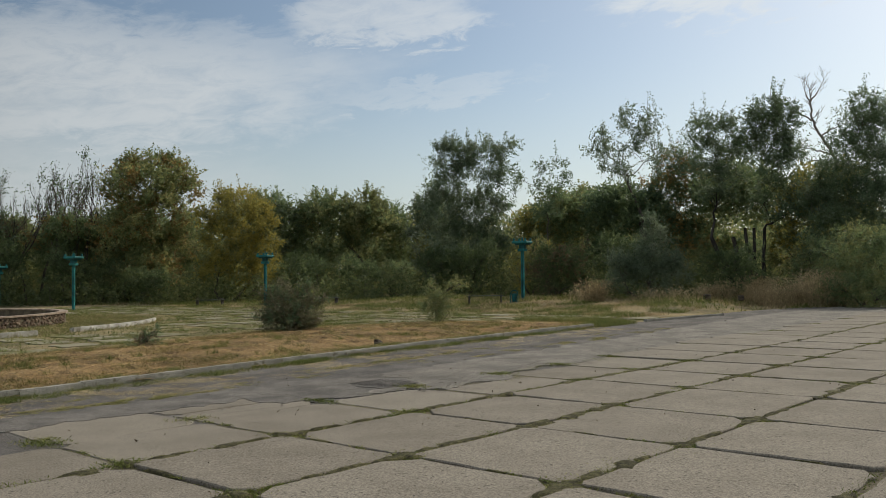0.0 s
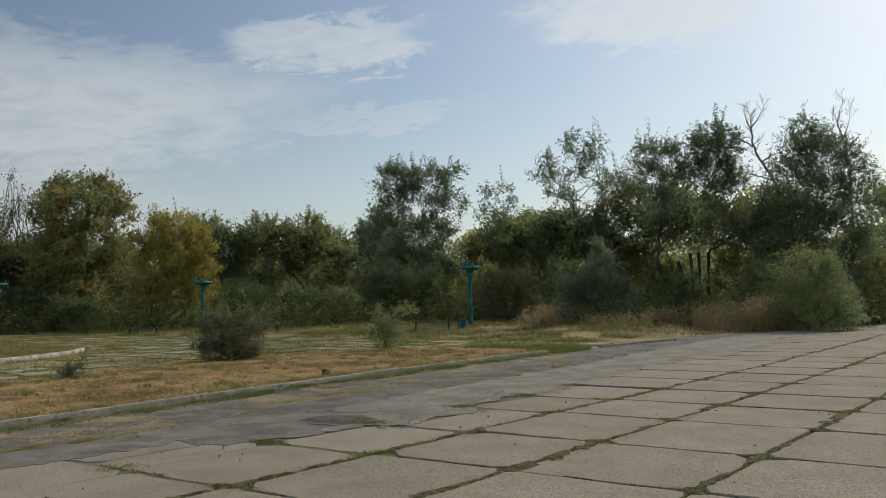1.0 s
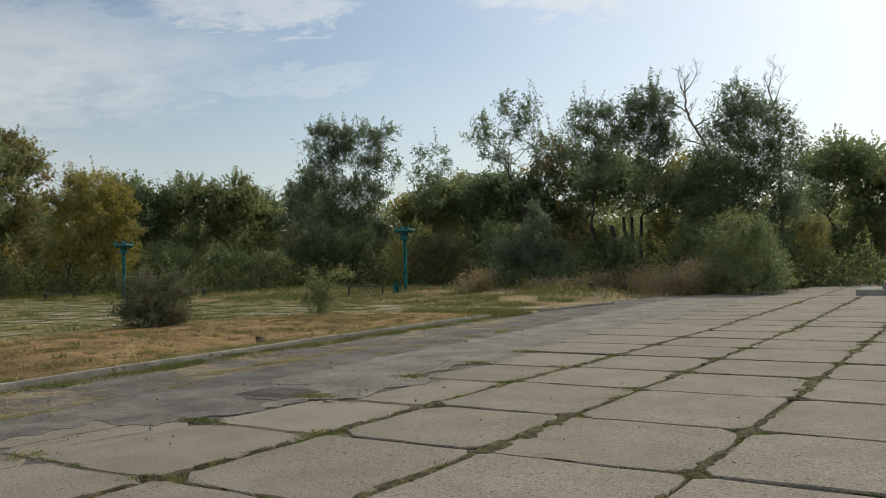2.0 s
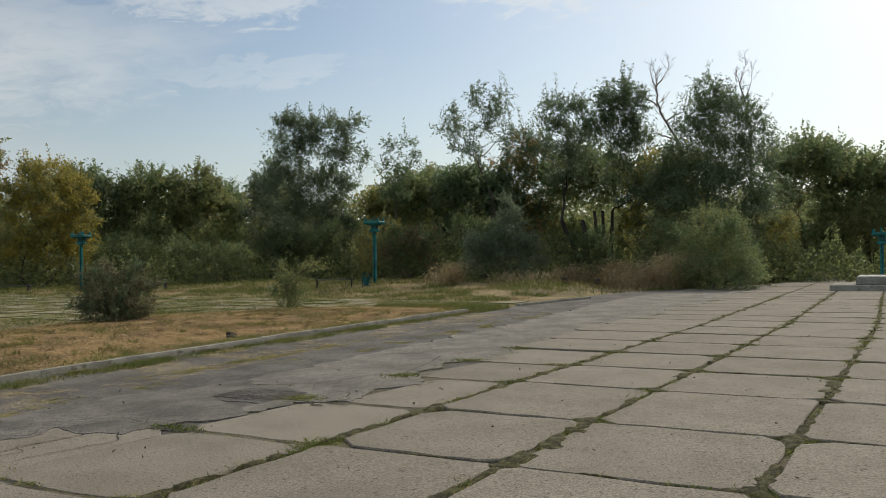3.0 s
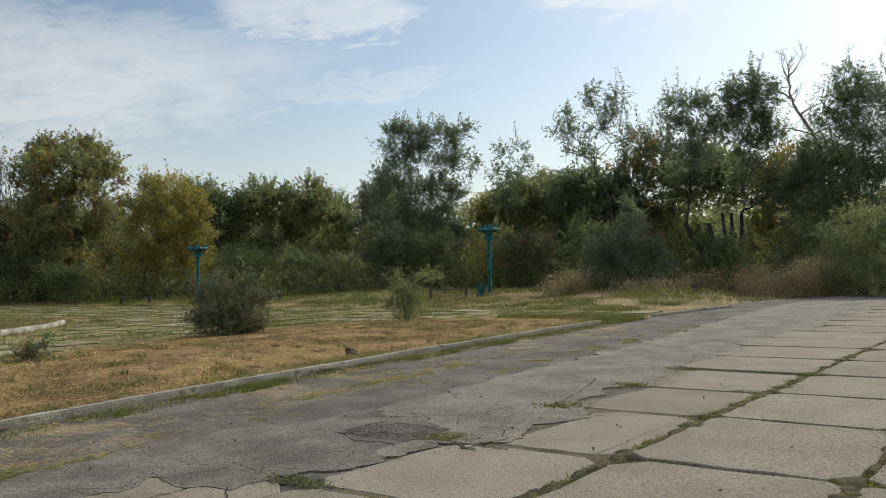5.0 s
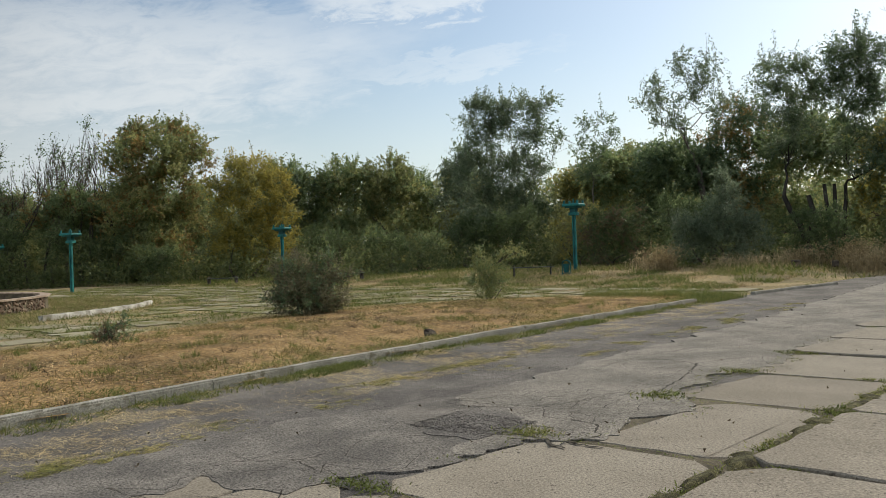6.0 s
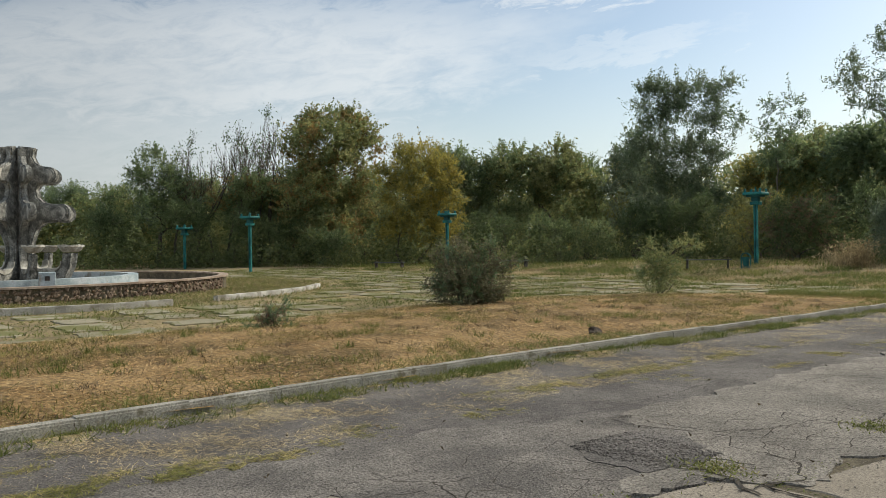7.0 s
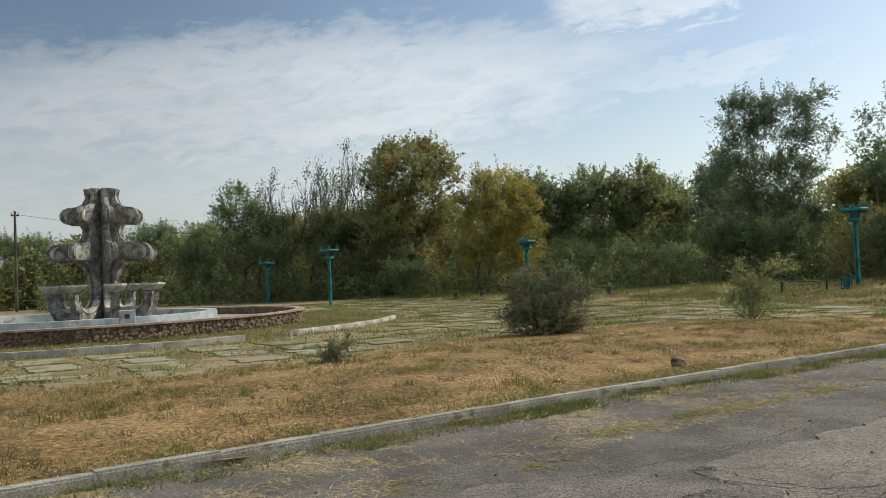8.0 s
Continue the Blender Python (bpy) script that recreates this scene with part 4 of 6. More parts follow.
def litter_bin(x, y, z, rz):
    root = tagged(empty("litter_bin", x, y, z, rz), "teal metal litter bin hanging in an arched frame", "litter bin")
    part("bucket", cyl(0.13, 0.165, 0.42, 0, 0, 0.12, 16), M_TEALD, root)
    pts = [(-0.2, 0, 0), (-0.2, 0, 0.52)] + [(-0.2 * math.cos(a), 0, 0.52 + 0.2 * math.sin(a)) for a in [radians(18 * k) for k in range(1, 10)]] + [(0.2, 0, 0.52), (0.2, 0, 0)]
    v, f = tubes([(pts, [0.028] * len(pts))], 6)
    mesh_np("arch_frame", v, f, M_TEAL, root)
    part("crossbar", box(0.37, 0.05, 0.05, 0, 0, 0.06), M_TEAL, root)


litter_bin(-23.6, 38.6, 0.22, 30)
plinth = tagged(empty("stepped_plinth", 1.3, 44.0, -0.02), "low stepped pale concrete plinth at the far pavement edge", "plinth")
part("step", box(5.6, 4.5, 0.3, -0.3, 0, 0, 0.03), M_KERB, plinth)
part("step", box(4.4, 3.4, 0.3, 0.1, 0, 0.3, 0.03), M_KERB, plinth)
part("capping", box(4.3, 3.3, 0.06, 0.1, 0, 0.602, 0.02), M_WHITE, plinth, "whitewashed flat capping")
for x, y, s in ((-13.9, 42.0, 0.34), (-12.7, 43.5, 0.26)):
    ob = part("concrete_stump", box(s, s * 0.8, s * 1.1, 0, 0, 0, 0.04), M_ROCK)
    ob.matrix_world = pose(x, y, 0.28, 0, 0, srng.uniform(0, 60))
    tagged(ob, "broken dark concrete stump in dry grass", "stump")
bm = bmesh.new()
bmesh.ops.create_icosphere(bm, subdivisions=2, radius=0.1)
for v in bm.verts:
    v.co *= 1 + 0.9 * noise.noise(v.co * 9)
    v.co.z *= 0.8
ob = part("fieldstone", bm, M_ROCK)
ob.matrix_world = pose(-11.15, 15.2, 0.1)
tagged(ob, "rough brown fieldstone lying on the dry lawn", "stone")


pole = tagged(empty("utility_pole", -76.0, 10.6, 0), "distant dark wooden utility pole with a crossarm", "utility pole")
part("shaft", cyl(0.12, 0.09, 8.0, n=10), M_BARK, pole)
part("crossarm", box(0.1, 0.6, 0.1, 0, 0, 7.6, 0.01), M_BARK, pole)
for sy in (-0.24, 0.24):
    part("insulator", cyl(0.05, 0.04, 0.16, 0, sy, 7.72, 8), M_KERB, pole)
cable = [(-76 + 0.0 * k, 10.6 + k * 3.0, 7.75 - 1.3 * math.sin(math.pi * k / 12) - 0.1 * k) for k in range(13)]
v, f = tubes([(cable, [0.012] * 13)], 4)
tagged(mesh_np("overhead_cable", v, f, M_IRON), "thin dark overhead cable sagging from the pole", "cable")


# ---- trees and shrubs ----
def lobed(h, w, n=7, low=0.3, seed=1, flat=1.0, lean=0.0):
    """Lobes for a crown of height h and width w."""
    r = random.Random(seed)
    out = [(lean * 0.6, 0, h * 0.62, w * 0.34, w * 0.34 * flat, h * 0.27)]
    for k in range(n):
        a = 2 * math.pi * k / n + r.uniform(-0.4, 0.4)
        z = h * r.uniform(low + 0.12, 0.84)
        sp = w * 0.3 * (1.1 - 0.5 * abs(z / h - 0.5))
        rr = w * r.uniform(0.15, 0.24)
        out.append((math.cos(a) * sp + lean * z / h, math.sin(a) * sp * flat, z, rr, rr, rr * r.uniform(0.8, 1.3)))
    for k in range(5):
        a = 2 * math.pi * k / 5 + r.uniform(-0.5, 0.5)
        z = h * r.uniform(0.74, 0.86)
        rr = w * r.uniform(0.14, 0.2)
        out.append((math.cos(a) * w * 0.27 + lean, math.sin(a) * w * 0.27 * flat, z, rr, rr, rr * r.uniform(0.7, 1.1)))
    out.append((lean, 0, h - w * 0.17, w * 0.2, w * 0.2, w * 0.17))
    return out


# big turning tree and its yellower neighbour
tree("tree", -63.1, 37.7, [(0.0, 11.6, 1.4, 0.7), (2.1, 12.0, 1.4, 0.7), (3.4, 11.0, 1.6, 1.0), (-1.0, 10.5, 1.2, 1.0), (1.3, 10.0, 2.5, 1.3), (4.6, 9.4, 1.1, 1.2), (-1.2, 8.2, 1.2, 1.7), (2.2, 7.6, 2.5, 1.8), (-0.2, 5.8, 2.2, 1.8), (3.3, 4.7, 2.1, 2.2), (-0.8, 3.3, 1.8, 2.0), (1.5, 2.4, 2.5, 1.6)],
     L_AUT, "broad tree with dark green leaves turning orange-brown", 0.28, 17, 60, 0.24, 0.16, 0.42, second=L_RUST, sprigs=0.4, fork=0.1, stems=3, share=0.25)
tree("tree", -67.4, 35.4, [(-1.2, 6.3, 1.9, 1.1), (0.9, 5.7, 1.7, 1.2), (2.9, 6.6, 1.4, 1.2), (-0.3, 4.3, 2.1, 1.6), (2.6, 4.7, 1.9, 1.6), (-2.7, 4.8, 1.6, 1.4), (1.5, 2.3, 2.2, 1.4)],
     L_MID, "low dense green tree beside the bare poplars", 0.2, 16, 55, 0.24, 0.15, 0.42, second=L_RUST, sprigs=0.15, fork=0.12, share=0.2)
tree("tree", -54.4, 41.3, [(1.3, 8.2, 1.7, 0.7), (-0.4, 8.1, 1.3, 0.8), (2.6, 7.4, 1.1, 0.9), (0.8, 6.4, 2.3, 1.4), (3.1, 5.5, 1.0, 1.4), (-0.5, 5.2, 1.6, 1.6), (1.8, 3.8, 2.1, 1.7), (-0.7, 2.4, 1.6, 1.5), (2.0, 1.9, 1.6, 1.3), (-1.6, 6.5, 0.8, 1.1)],
     L_YELL, "rounded yellow-olive tree in early autumn colour", 0.2, 22, 60, 0.19, 0.11, 0.36, second=L_OLIVE, fork=0.1, stems=3, sprigs=0.2)
tree("tree", -63.0, 50.5, lobed(9.9, 6.5, 8, 0.1, 4), L_MID, "green tree with bluish tint in the park edge", 0.24, 12, 50, 0.25, 0.16, 0.46, second=L_GREY, sprigs=0.4)
tree("tree", -61.2, 51.6, lobed(9.8, 5.0, 8, 0.1, 44), L_MID, "green tree with upright leafy shoots", 0.22, 12, 50, 0.26, 0.17, 0.45, second=L_GREY, sprigs=0.6)
tree("tree", -58.5, 54.5, lobed(10.1, 6.5, 8, 0.1, 5), L_MID, "olive-green tree with yellow tips", 0.24, 12, 50, 0.25, 0.16, 0.46, second=L_OLIVE, sprigs=0.4)
tree("tree", -55.2, 58.0, lobed(10.4, 6.0, 8, 0.1, 6), L_OLIVE, "tall tree with pointed yellow-green top", 0.24, 12, 50, 0.25, 0.16, 0.46, second=L_MID, sprigs=0.5)
tree("tree", -56.0, 62.5, lobed(9.5, 5.5, 8, 0.1, 7), L_MID, "green tree with thinning leafy shoots", 0.22, 12, 50, 0.25, 0.16, 0.46, second=L_OLIVE, sprigs=0.5)
tree("tree", -51.0, 64.0, lobed(9.2, 5.5, 8, 0.1, 8), L_OLIVE, "lower olive tree in the woodland edge", 0.2, 12, 50, 0.25, 0.16, 0.46, second=L_YELL, sprigs=0.4)
tree("tree", -48.5, 60.5, lobed(10.8, 5.0, 7, 0.1, 9), L_GREY, "slender grey-green tree with a rounded top", 0.2, 12, 50, 0.26, 0.14, 0.45)
# tall elm
tree("tree", -39.2, 54.4, [(-1.6, 11.9, 1.3, 1.0), (-0.3, 11.6, 1.0, 0.9), (1.3, 11.7, 1.2, 0.9), (2.9, 12.0, 0.8, 0.6), (3.8, 12.5, 0.5, 0.2), (-2.5, 11.2, 0.7, 0.5), (2.4, 10.7, 0.9, 1.0), (-0.1, 10.3, 1.6, 1.0), (2.0, 9.3, 1.0, 1.0), (-1.7, 9.4, 1.3, 1.0), (-2.2, 7.3, 1.8, 1.5), (0.3, 7.0, 2.0, 1.7), (2.7, 6.8, 1.0, 1.5), (-0.9, 4.8, 2.6, 1.7), (1.8, 3.8, 1.7, 1.7), (4.3, 9.2, 0.5, 0.4), (-0.5, 2.5, 2.6, 1.5)],
     L_GREY, "tall dark grey-green elm with a square-topped crown", 0.3, 26, 55, 0.22, 0.085, 0.36, 0.3, sprigs=0.3, second=L_DARK, fork=0.15)
tree("tree", -31.5, 54.1, [(0.0, 9.8, 0.6, 0.5), (1.0, 10.2, 0.5, 0.4), (1.4, 8.9, 0.5, 0.8), (-0.3, 8.3, 0.7, 0.5), (0.6, 7.9, 0.6, 0.5), (0.1, 6.5, 1.0, 0.7), (-1.9, 9.2, 0.5, 0.3)], L_DARK, "thin sparse tree with a small airy top", 0.12, 26, 44, 0.2, 0.08, 0.3, 0.3, sprigs=0.1)
tree("tree", -31.0, 58.5, lobed(8.4, 7.5, 8, 0.02, 11), L_MID, "broad dark green tree of the thicket", 0.2, 13, 50, 0.28, 0.16, 0.45, second=L_OLIVE)
tree("tree", -35.4, 60.5, lobed(7.8, 6.5, 8, 0.02, 12), L_OLIVE, "yellow-green tree of the thicket", 0.2, 13, 50, 0.28, 0.16, 0.45, second=L_YELL)
tree("tree", -26.2, 56.5, lobed(8.6, 7.0, 8, 0.02, 13), L_DARK, "dark thicket tree with rounded crown", 0.2, 13, 50, 0.28, 0.14, 0.45, second=L_MID)
# airy tree, two leaning willows, dark dense group
tree("tree", -23.2, 55.1, [(-1.6, 13.1, 0.7, 0.4), (0.2, 12.6, 0.8, 0.5), (-1.2, 12.1, 0.9, 0.6), (-3.5, 11.5, 0.7, 0.6), (-3.0, 10.4, 1.0, 0.6), (-0.1, 11.5, 0.8, 0.7), (-1.3, 10.6, 0.9, 0.5), (-4.1, 10.8, 0.5, 0.6), (-1.9, 9.2, 0.8, 0.5), (0.6, 10.1, 0.7, 0.7), (-3.0, 9.2, 0.8, 0.5)],
     L_GREY, "airy silvery-green tree with gaps in its crown", 0.2, 24, 44, 0.2, 0.075, 0.32, 0.3, sprigs=0.3, fork=0.45, second=L_DARK)
tree("tree", -23.2, 59.4, [(-0.3, 10.0, 1.1, 0.8), (0.9, 9.0, 1.4, 1.1), (-1.0, 8.0, 1.7, 1.3), (1.3, 6.9, 1.8, 1.5), (-1.5, 5.5, 1.8, 1.5), (0.7, 4.2, 1.8, 1.5), (-0.5, 2.9, 2.1, 1.3)],
     L_DARK, "dark thicket tree with brownish thinning foliage", 0.2, 28, 55, 0.22, 0.1, 0.38, second=L_RUST, fork=0.15, sprigs=0.1)
tree("tree", -16.5, 54.9, [(-2.4, 11.5, 1.0, 0.6), (-1.3, 11.3, 0.9, 0.6), (-3.1, 10.5, 0.7, 0.7), (-2.1, 9.9, 1.1, 0.8), (-0.8, 9.4, 0.9, 0.8), (-2.5, 8.6, 1.0, 0.7), (-1.2, 7.9, 1.0, 0.7), (-0.2, 10.7, 0.7, 0.7), (-1.8, 7.0, 1.1, 0.5)],
     L_GREY, "leaning several-stemmed willow with an airy crown", 0.22, 32, 52, 0.2, 0.075, 0.32, 0.4, stems=2, fork=0.34, second=L_DARK, share=0.5, sprigs=0.25, bark=M_BARKD)
tree("tree", -15.5, 54.7, [(0.7, 12.1, 1.2, 0.7), (1.6, 11.5, 1.1, 0.9), (0.1, 11.2, 0.9, 0.8), (0.6, 10.1, 1.5, 0.9), (1.8, 9.9, 0.9, 0.9), (-0.1, 9.3, 1.0, 0.7), (1.7, 8.7, 1.0, 0.7), (0.8, 8.4, 1.0, 0.6), (1.1, 7.3, 1.0, 0.6), (0.2, 6.2, 0.9, 0.6), (1.6, 5.4, 1.0, 0.8)],
     L_DARK, "dark upright willow with a dense rounded crown", 0.2, 30, 50, 0.2, 0.08, 0.32, 0.4, stems=3, fork=0.36, second=L_GREY, sprigs=0.22, bark=M_BARKD)
tree("tree", -9.0, 55.2, [(-0.2, 11.9, 0.7, 0.5), (0.7, 11.4, 0.9, 0.6), (-0.8, 11.1, 0.8, 0.7), (0.3, 10.3, 1.5, 0.9), (1.2, 9.9, 1.1, 1.0), (-0.6, 9.0, 1.5, 1.1), (0.8, 7.9, 2.0, 1.3), (2.4, 9.4, 0.9, 0.9), (2.6, 7.6, 1.3, 1.5), (-2.1, 7.7, 1.3, 0.9), (-1.2, 5.9, 2.4, 1.5), (1.3, 5.4, 2.4, 1.7), (-1.6, 3.9, 2.4, 1.4), (0.9, 2.7, 2.1, 1.7), (-2.7, 5.8, 1.2, 1.3), (2.6, 4.0, 1.0, 2.1)],
     L_DARK, "dense dark green tree at the end of the asphalt", 0.28, 26, 55, 0.2, 0.075, 0.36, 0.3, fork=0.12, sprigs=0.25, second=L_GREY)
tree("tree", -4.9, 68.5, lobed(10.4, 7.0, 8, 0.05, 15), L_MID, "green and yellowing tree behind the dark thicket", 0.24, 13, 50, 0.28, 0.15, 0.45, second=L_OLIVE)
tree("tree", -1.0, 72.0, lobed(9.2, 8.0, 8, 0.05, 16), L_MID, "broad green tree beyond the plinth", 0.24, 12, 50, 0.3, 0.18, 0.5, second=L_OLIVE)
tree("tree", 5.0, 75.0, lobed(8.2, 8.6, 8, 0.05, 17), L_DARK, "dark tree beyond the pavement's end", 0.24, 11, 50, 0.3, 0.18, 0.5, second=L_MID)
tree("tree", -12.6, 58.6, lobed(8.6, 7.0, 7, 0.05, 18), L_OLIVE, "yellow-green tree glimpsed between the willows", 0.2, 12, 50, 0.28, 0.16, 0.45, second=L_YELL)
tree("tree", -18.8, 59.5, lobed(9.8, 7.0, 7, 0.05, 19), L_MID, "green tree behind the willow thicket", 0.2, 12, 50, 0.28, 0.16, 0.45, second=L_AUT)
# left edge
tree("tree", -71.9, 27.6, [(-0.4, 8.8, 1.0, 0.8), (0.3, 7.4, 1.3, 1.1), (-1.2, 7.0, 0.9, 1.1), (1.1, 6.2, 1.5, 1.3), (2.6, 5.7, 1.3, 1.3), (-0.3, 4.5, 1.7, 1.6), (1.8, 3.5, 1.7, 1.6)], L_MID, "slender green tree among the bare poplars", 0.18, 17, 50, 0.24, 0.13, 0.42, second=L_GREY, sprigs=0.3)
for k, (x, y, h, w, m1, m2) in enumerate([(-87, 12, 6.2, 6.5, L_MID, L_OLIVE), (-88, 4, 6.6, 7, L_OLIVE, L_YELL), (-87, 17.5, 5.9, 6.5, L_GREY, L_OLIVE), (-85.5, 23.5, 7.4, 6.5, L_MID, L_GREY), (-80, 27.0, 7.0, 6, L_MID, L_AUT), (-77, 33.0, 7.6, 6, L_OLIVE, L_AUT), (-72, 37.0, 7.4, 6.5, L_MID, L_AUT), (-69.5, 41, 8.0, 6, L_DARK, L_MID), (-69, 46, 8.4, 6.5, L_MID, L_OLIVE)]):
    tree("tree", x, y, lobed(h, w, 8, 0.0, 30 + k), m1, "low bushy tree at the far park edge", 0.16, 14, 50, 0.2, 0.11, 0.46, second=m2, fork=0.12, sprigs=0.3)
for k, (x, y, h, leafy) in enumerate([(-68.9, 32.6, 14.0, 80), (-68.3, 34.1, 12.3, 55), (-67.5, 35.7, 11.6, 8), (-66.6, 37.4, 12.6, 6), (-70.6, 28.6, 10.2, 10), (-69.9, 30.2, 9.9, 8), (-69.4, 31.5, 11.4, 52), (-67.9, 34.9, 10.8, 20)]):
    ob, tp = bare_tree("bare_poplar", x, y, h, "half-dead upright poplar with bare grey twigs", M_BARK, 0.13, spread=0.34, depth=5, first=0.34, seed=40 + k, thin=0.72)
    q = np.repeat(tp[rng.integers(0, len(tp), leafy)], 9, 0)
    v, f = leaf_cards(q + rng.normal(size=q.shape) * 0.22, 0.17, 0.13)
    mesh_np("sparse_foliage", v, f, L_DARK, ob)
    low_tips = tp[tp[:, 2] < h * 0.62]
    if leafy > 50 and len(low_tips):
        q = np.repeat(low_tips[rng.integers(0, len(low_tips), 60)], 10, 0)
        v, f = leaf_cards(q + rng.normal(size=q.shape) * 0.3, 0.18, 0.1)
        mesh_np("withered_foliage", v, f, L_BROWN, ob, "reddish-brown withered leaves")
snag("dead_tree", (-9.9, 57.6, -0.1), [(-9.9, 57.6, -0.1), (-10.4, 57.5, 4.0), (-10.9, 57.4, 7.2), (-11.3, 57.3, 8.4), (-11.7, 57.2, 9.5), (-12.4, 57.1, 10.7), (-12.8, 57.0, 11.7), (-12.8, 57.0, 12.9)],
     [[(-12.8, 57.0, 11.6), (-13.5, 56.8, 12.1), (-14.2, 56.7, 12.5)], [(-12.8, 57.0, 12.6), (-13.1, 56.9, 13.5)], [(-12.8, 57.0, 12.8), (-12.3, 57.1, 13.6)], [(-11.6, 57.2, 9.2), (-12.5, 57.0, 9.6), (-13.2, 56.9, 9.8)], [(-12.3, 57.1, 10.5), (-11.7, 57.2, 10.9), (-11.0, 57.2, 11.1)], [(-11.4, 57.3, 8.7), (-12.4, 57.1, 8.9)]],
     0.15, "tall dead tree with bleached bare branches above the willows", M_DEAD, 6, 0.8)
snag("dead_tree", (-7.0, 56.2, -0.1), [(-7.0, 56.2, -0.1), (-6.9, 56.2, 6.0), (-6.9, 56.2, 9.6), (-7.2, 56.2, 11.2), (-7.5, 56.2, 12.3)], [[(-7.2, 56.2, 11.2), (-6.8, 56.2, 12.4)], [(-7.5, 56.2, 12.3), (-7.2, 56.2, 13.2)]], 0.09, "thin dead stem rising from the dark thicket", M_DEAD, 9, 0.7)

# shrubs in front of the trees
SHRUBS = [(-50.1, 45.8, 3.9, 4.5, L_SHRUB, L_SHRUB, "dark green rounded shrub under the trees"), (-47.2, 48.9, 3.5, 4.2, L_SHRUB, L_MID, "dark green rounded shrub under the trees"), (-44.6, 51.3, 3.1, 3.6, L_MID, L_OLIVE, "green shrub under the trees"),
          (-39.0, 50.6, 3.8, 4.4, L_SHRUB, L_SHRUB, "dark juniper-like shrub under the elm"), (-35.7, 50.6, 4.0, 4.2, L_SHRUB, L_SHRUB, "dark small tree with visible stem"), (-25.6, 46.5, 3.1, 4.6, L_SHRUB, L_BROWN, "reddish-brown withered shrub near the lamp post"),
          (-29.5, 49.5, 3.6, 4.6, L_OLIVE, L_YELL, "yellow-green drooping shrub below the trees"), (-21.6, 47.4, 3.7, 4.2, L_SHRUB, L_MID, "dark green shrub beside the meadow"), (-14.2, 46.6, 2.6, 3.4, L_SHRUB, L_SHRUB, "low dark shrub in the dry grass"),
          (-10.8, 51.0, 3.6, 4.0, L_MID, L_OLIVE, "green shrub below the willows"), (-5.6, 57.0, 4.6, 3.6, L_OLIVE, L_YELL, "yellowish shrub beside the pavement end"), (-1.8, 68.3, 5.0, 5.0, L_OLIVE, L_OLIVE, "green shrub beyond the pavement end"), (2.8, 69.5, 4.6, 5.4, L_SHRUB, L_MID, "dark shrub beyond the pavement end"),
          (-54.5, 47.5, 3.2, 4.0, L_MID, L_YELL, "green and yellow shrub under the trees"), (-58.5, 36.5, 2.6, 3.6, L_SHRUB, L_MID, "dark undergrowth shrub below bare poplars"), (-64.5, 32.5, 4.6, 4.4, L_SHRUB, L_MID, "dark undergrowth shrub below bare poplars"), (-68.0, 29.0, 5.2, 4.6, L_SHRUB, L_MID, "dark undergrowth shrub below bare poplars"), (-72.5, 24.0, 4.8, 4.6, L_SHRUB, L_MID, "dark undergrowth shrub below bare poplars"), (-62.0, 35.0, 3.6, 4.2, L_SHRUB, L_AUT, "dark undergrowth shrub below bare poplars")]
for k, (x, y, h, w, m1, m2, lab) in enumerate(SHRUBS):
    tree("shrub", x, y, lobed(h, w, 7, -0.05, 60 + k), m1, lab, 0.09, 22, 44, 0.17, 0.065, 0.28, second=m2, fork=0.1, stems=3, z0=float(gz(x, y)), category="shrub", sprigs=0.3, full=True)
# pyramid-shaped tamarisk and the roadside bush
tree("shrub", -18.2, 44.2, [(0, 0, 1.0, 1.9, 1.6, 1.0), (0.2, 0, 2.0, 1.5, 1.3, 0.9), (0.3, 0, 3.0, 0.9, 0.8, 0.9), (0.3, 0, 4.0, 0.4, 0.4, 0.8), (-1.5, 0.3, 1.4, 1.2, 1, 1.2), (1.4, 0.2, 1.4, 1.0, 1, 1.0)], L_GREY, "feathery grey-green pyramid-shaped shrub", 0.1, 40, 50, 0.2, 0.05, 0.25, fork=0.1, stems=3, z0=0.3, category="shrub", sprigs=0.4)
tree("shrub", -6.8, 44.4, [(-0.7, 2.0, 1.1, 0.9), (0.3, 2.0, 1.2, 1.0), (0.8, 1.1, 1.0, 0.9), (-1.2, 0.9, 0.9, 0.7), (0.0, 3.0, 1.2, 0.6), (-1.3, 2.6, 0.7, 0.4), (-0.4, 3.4, 0.4, 0.4), (0.2, 0.7, 1.4, 0.7), (1.4, 0.9, 0.6, 0.7)], L_MID, "fresh green bush with arching shoots beside the asphalt", 0.1, 42, 55, 0.15, 0.06, 0.32, 0.6, fork=0.1, stems=4, z0=-0.05, category="shrub", sprigs=0.2, second=L_OLIVE, full=True, rise=0.7)

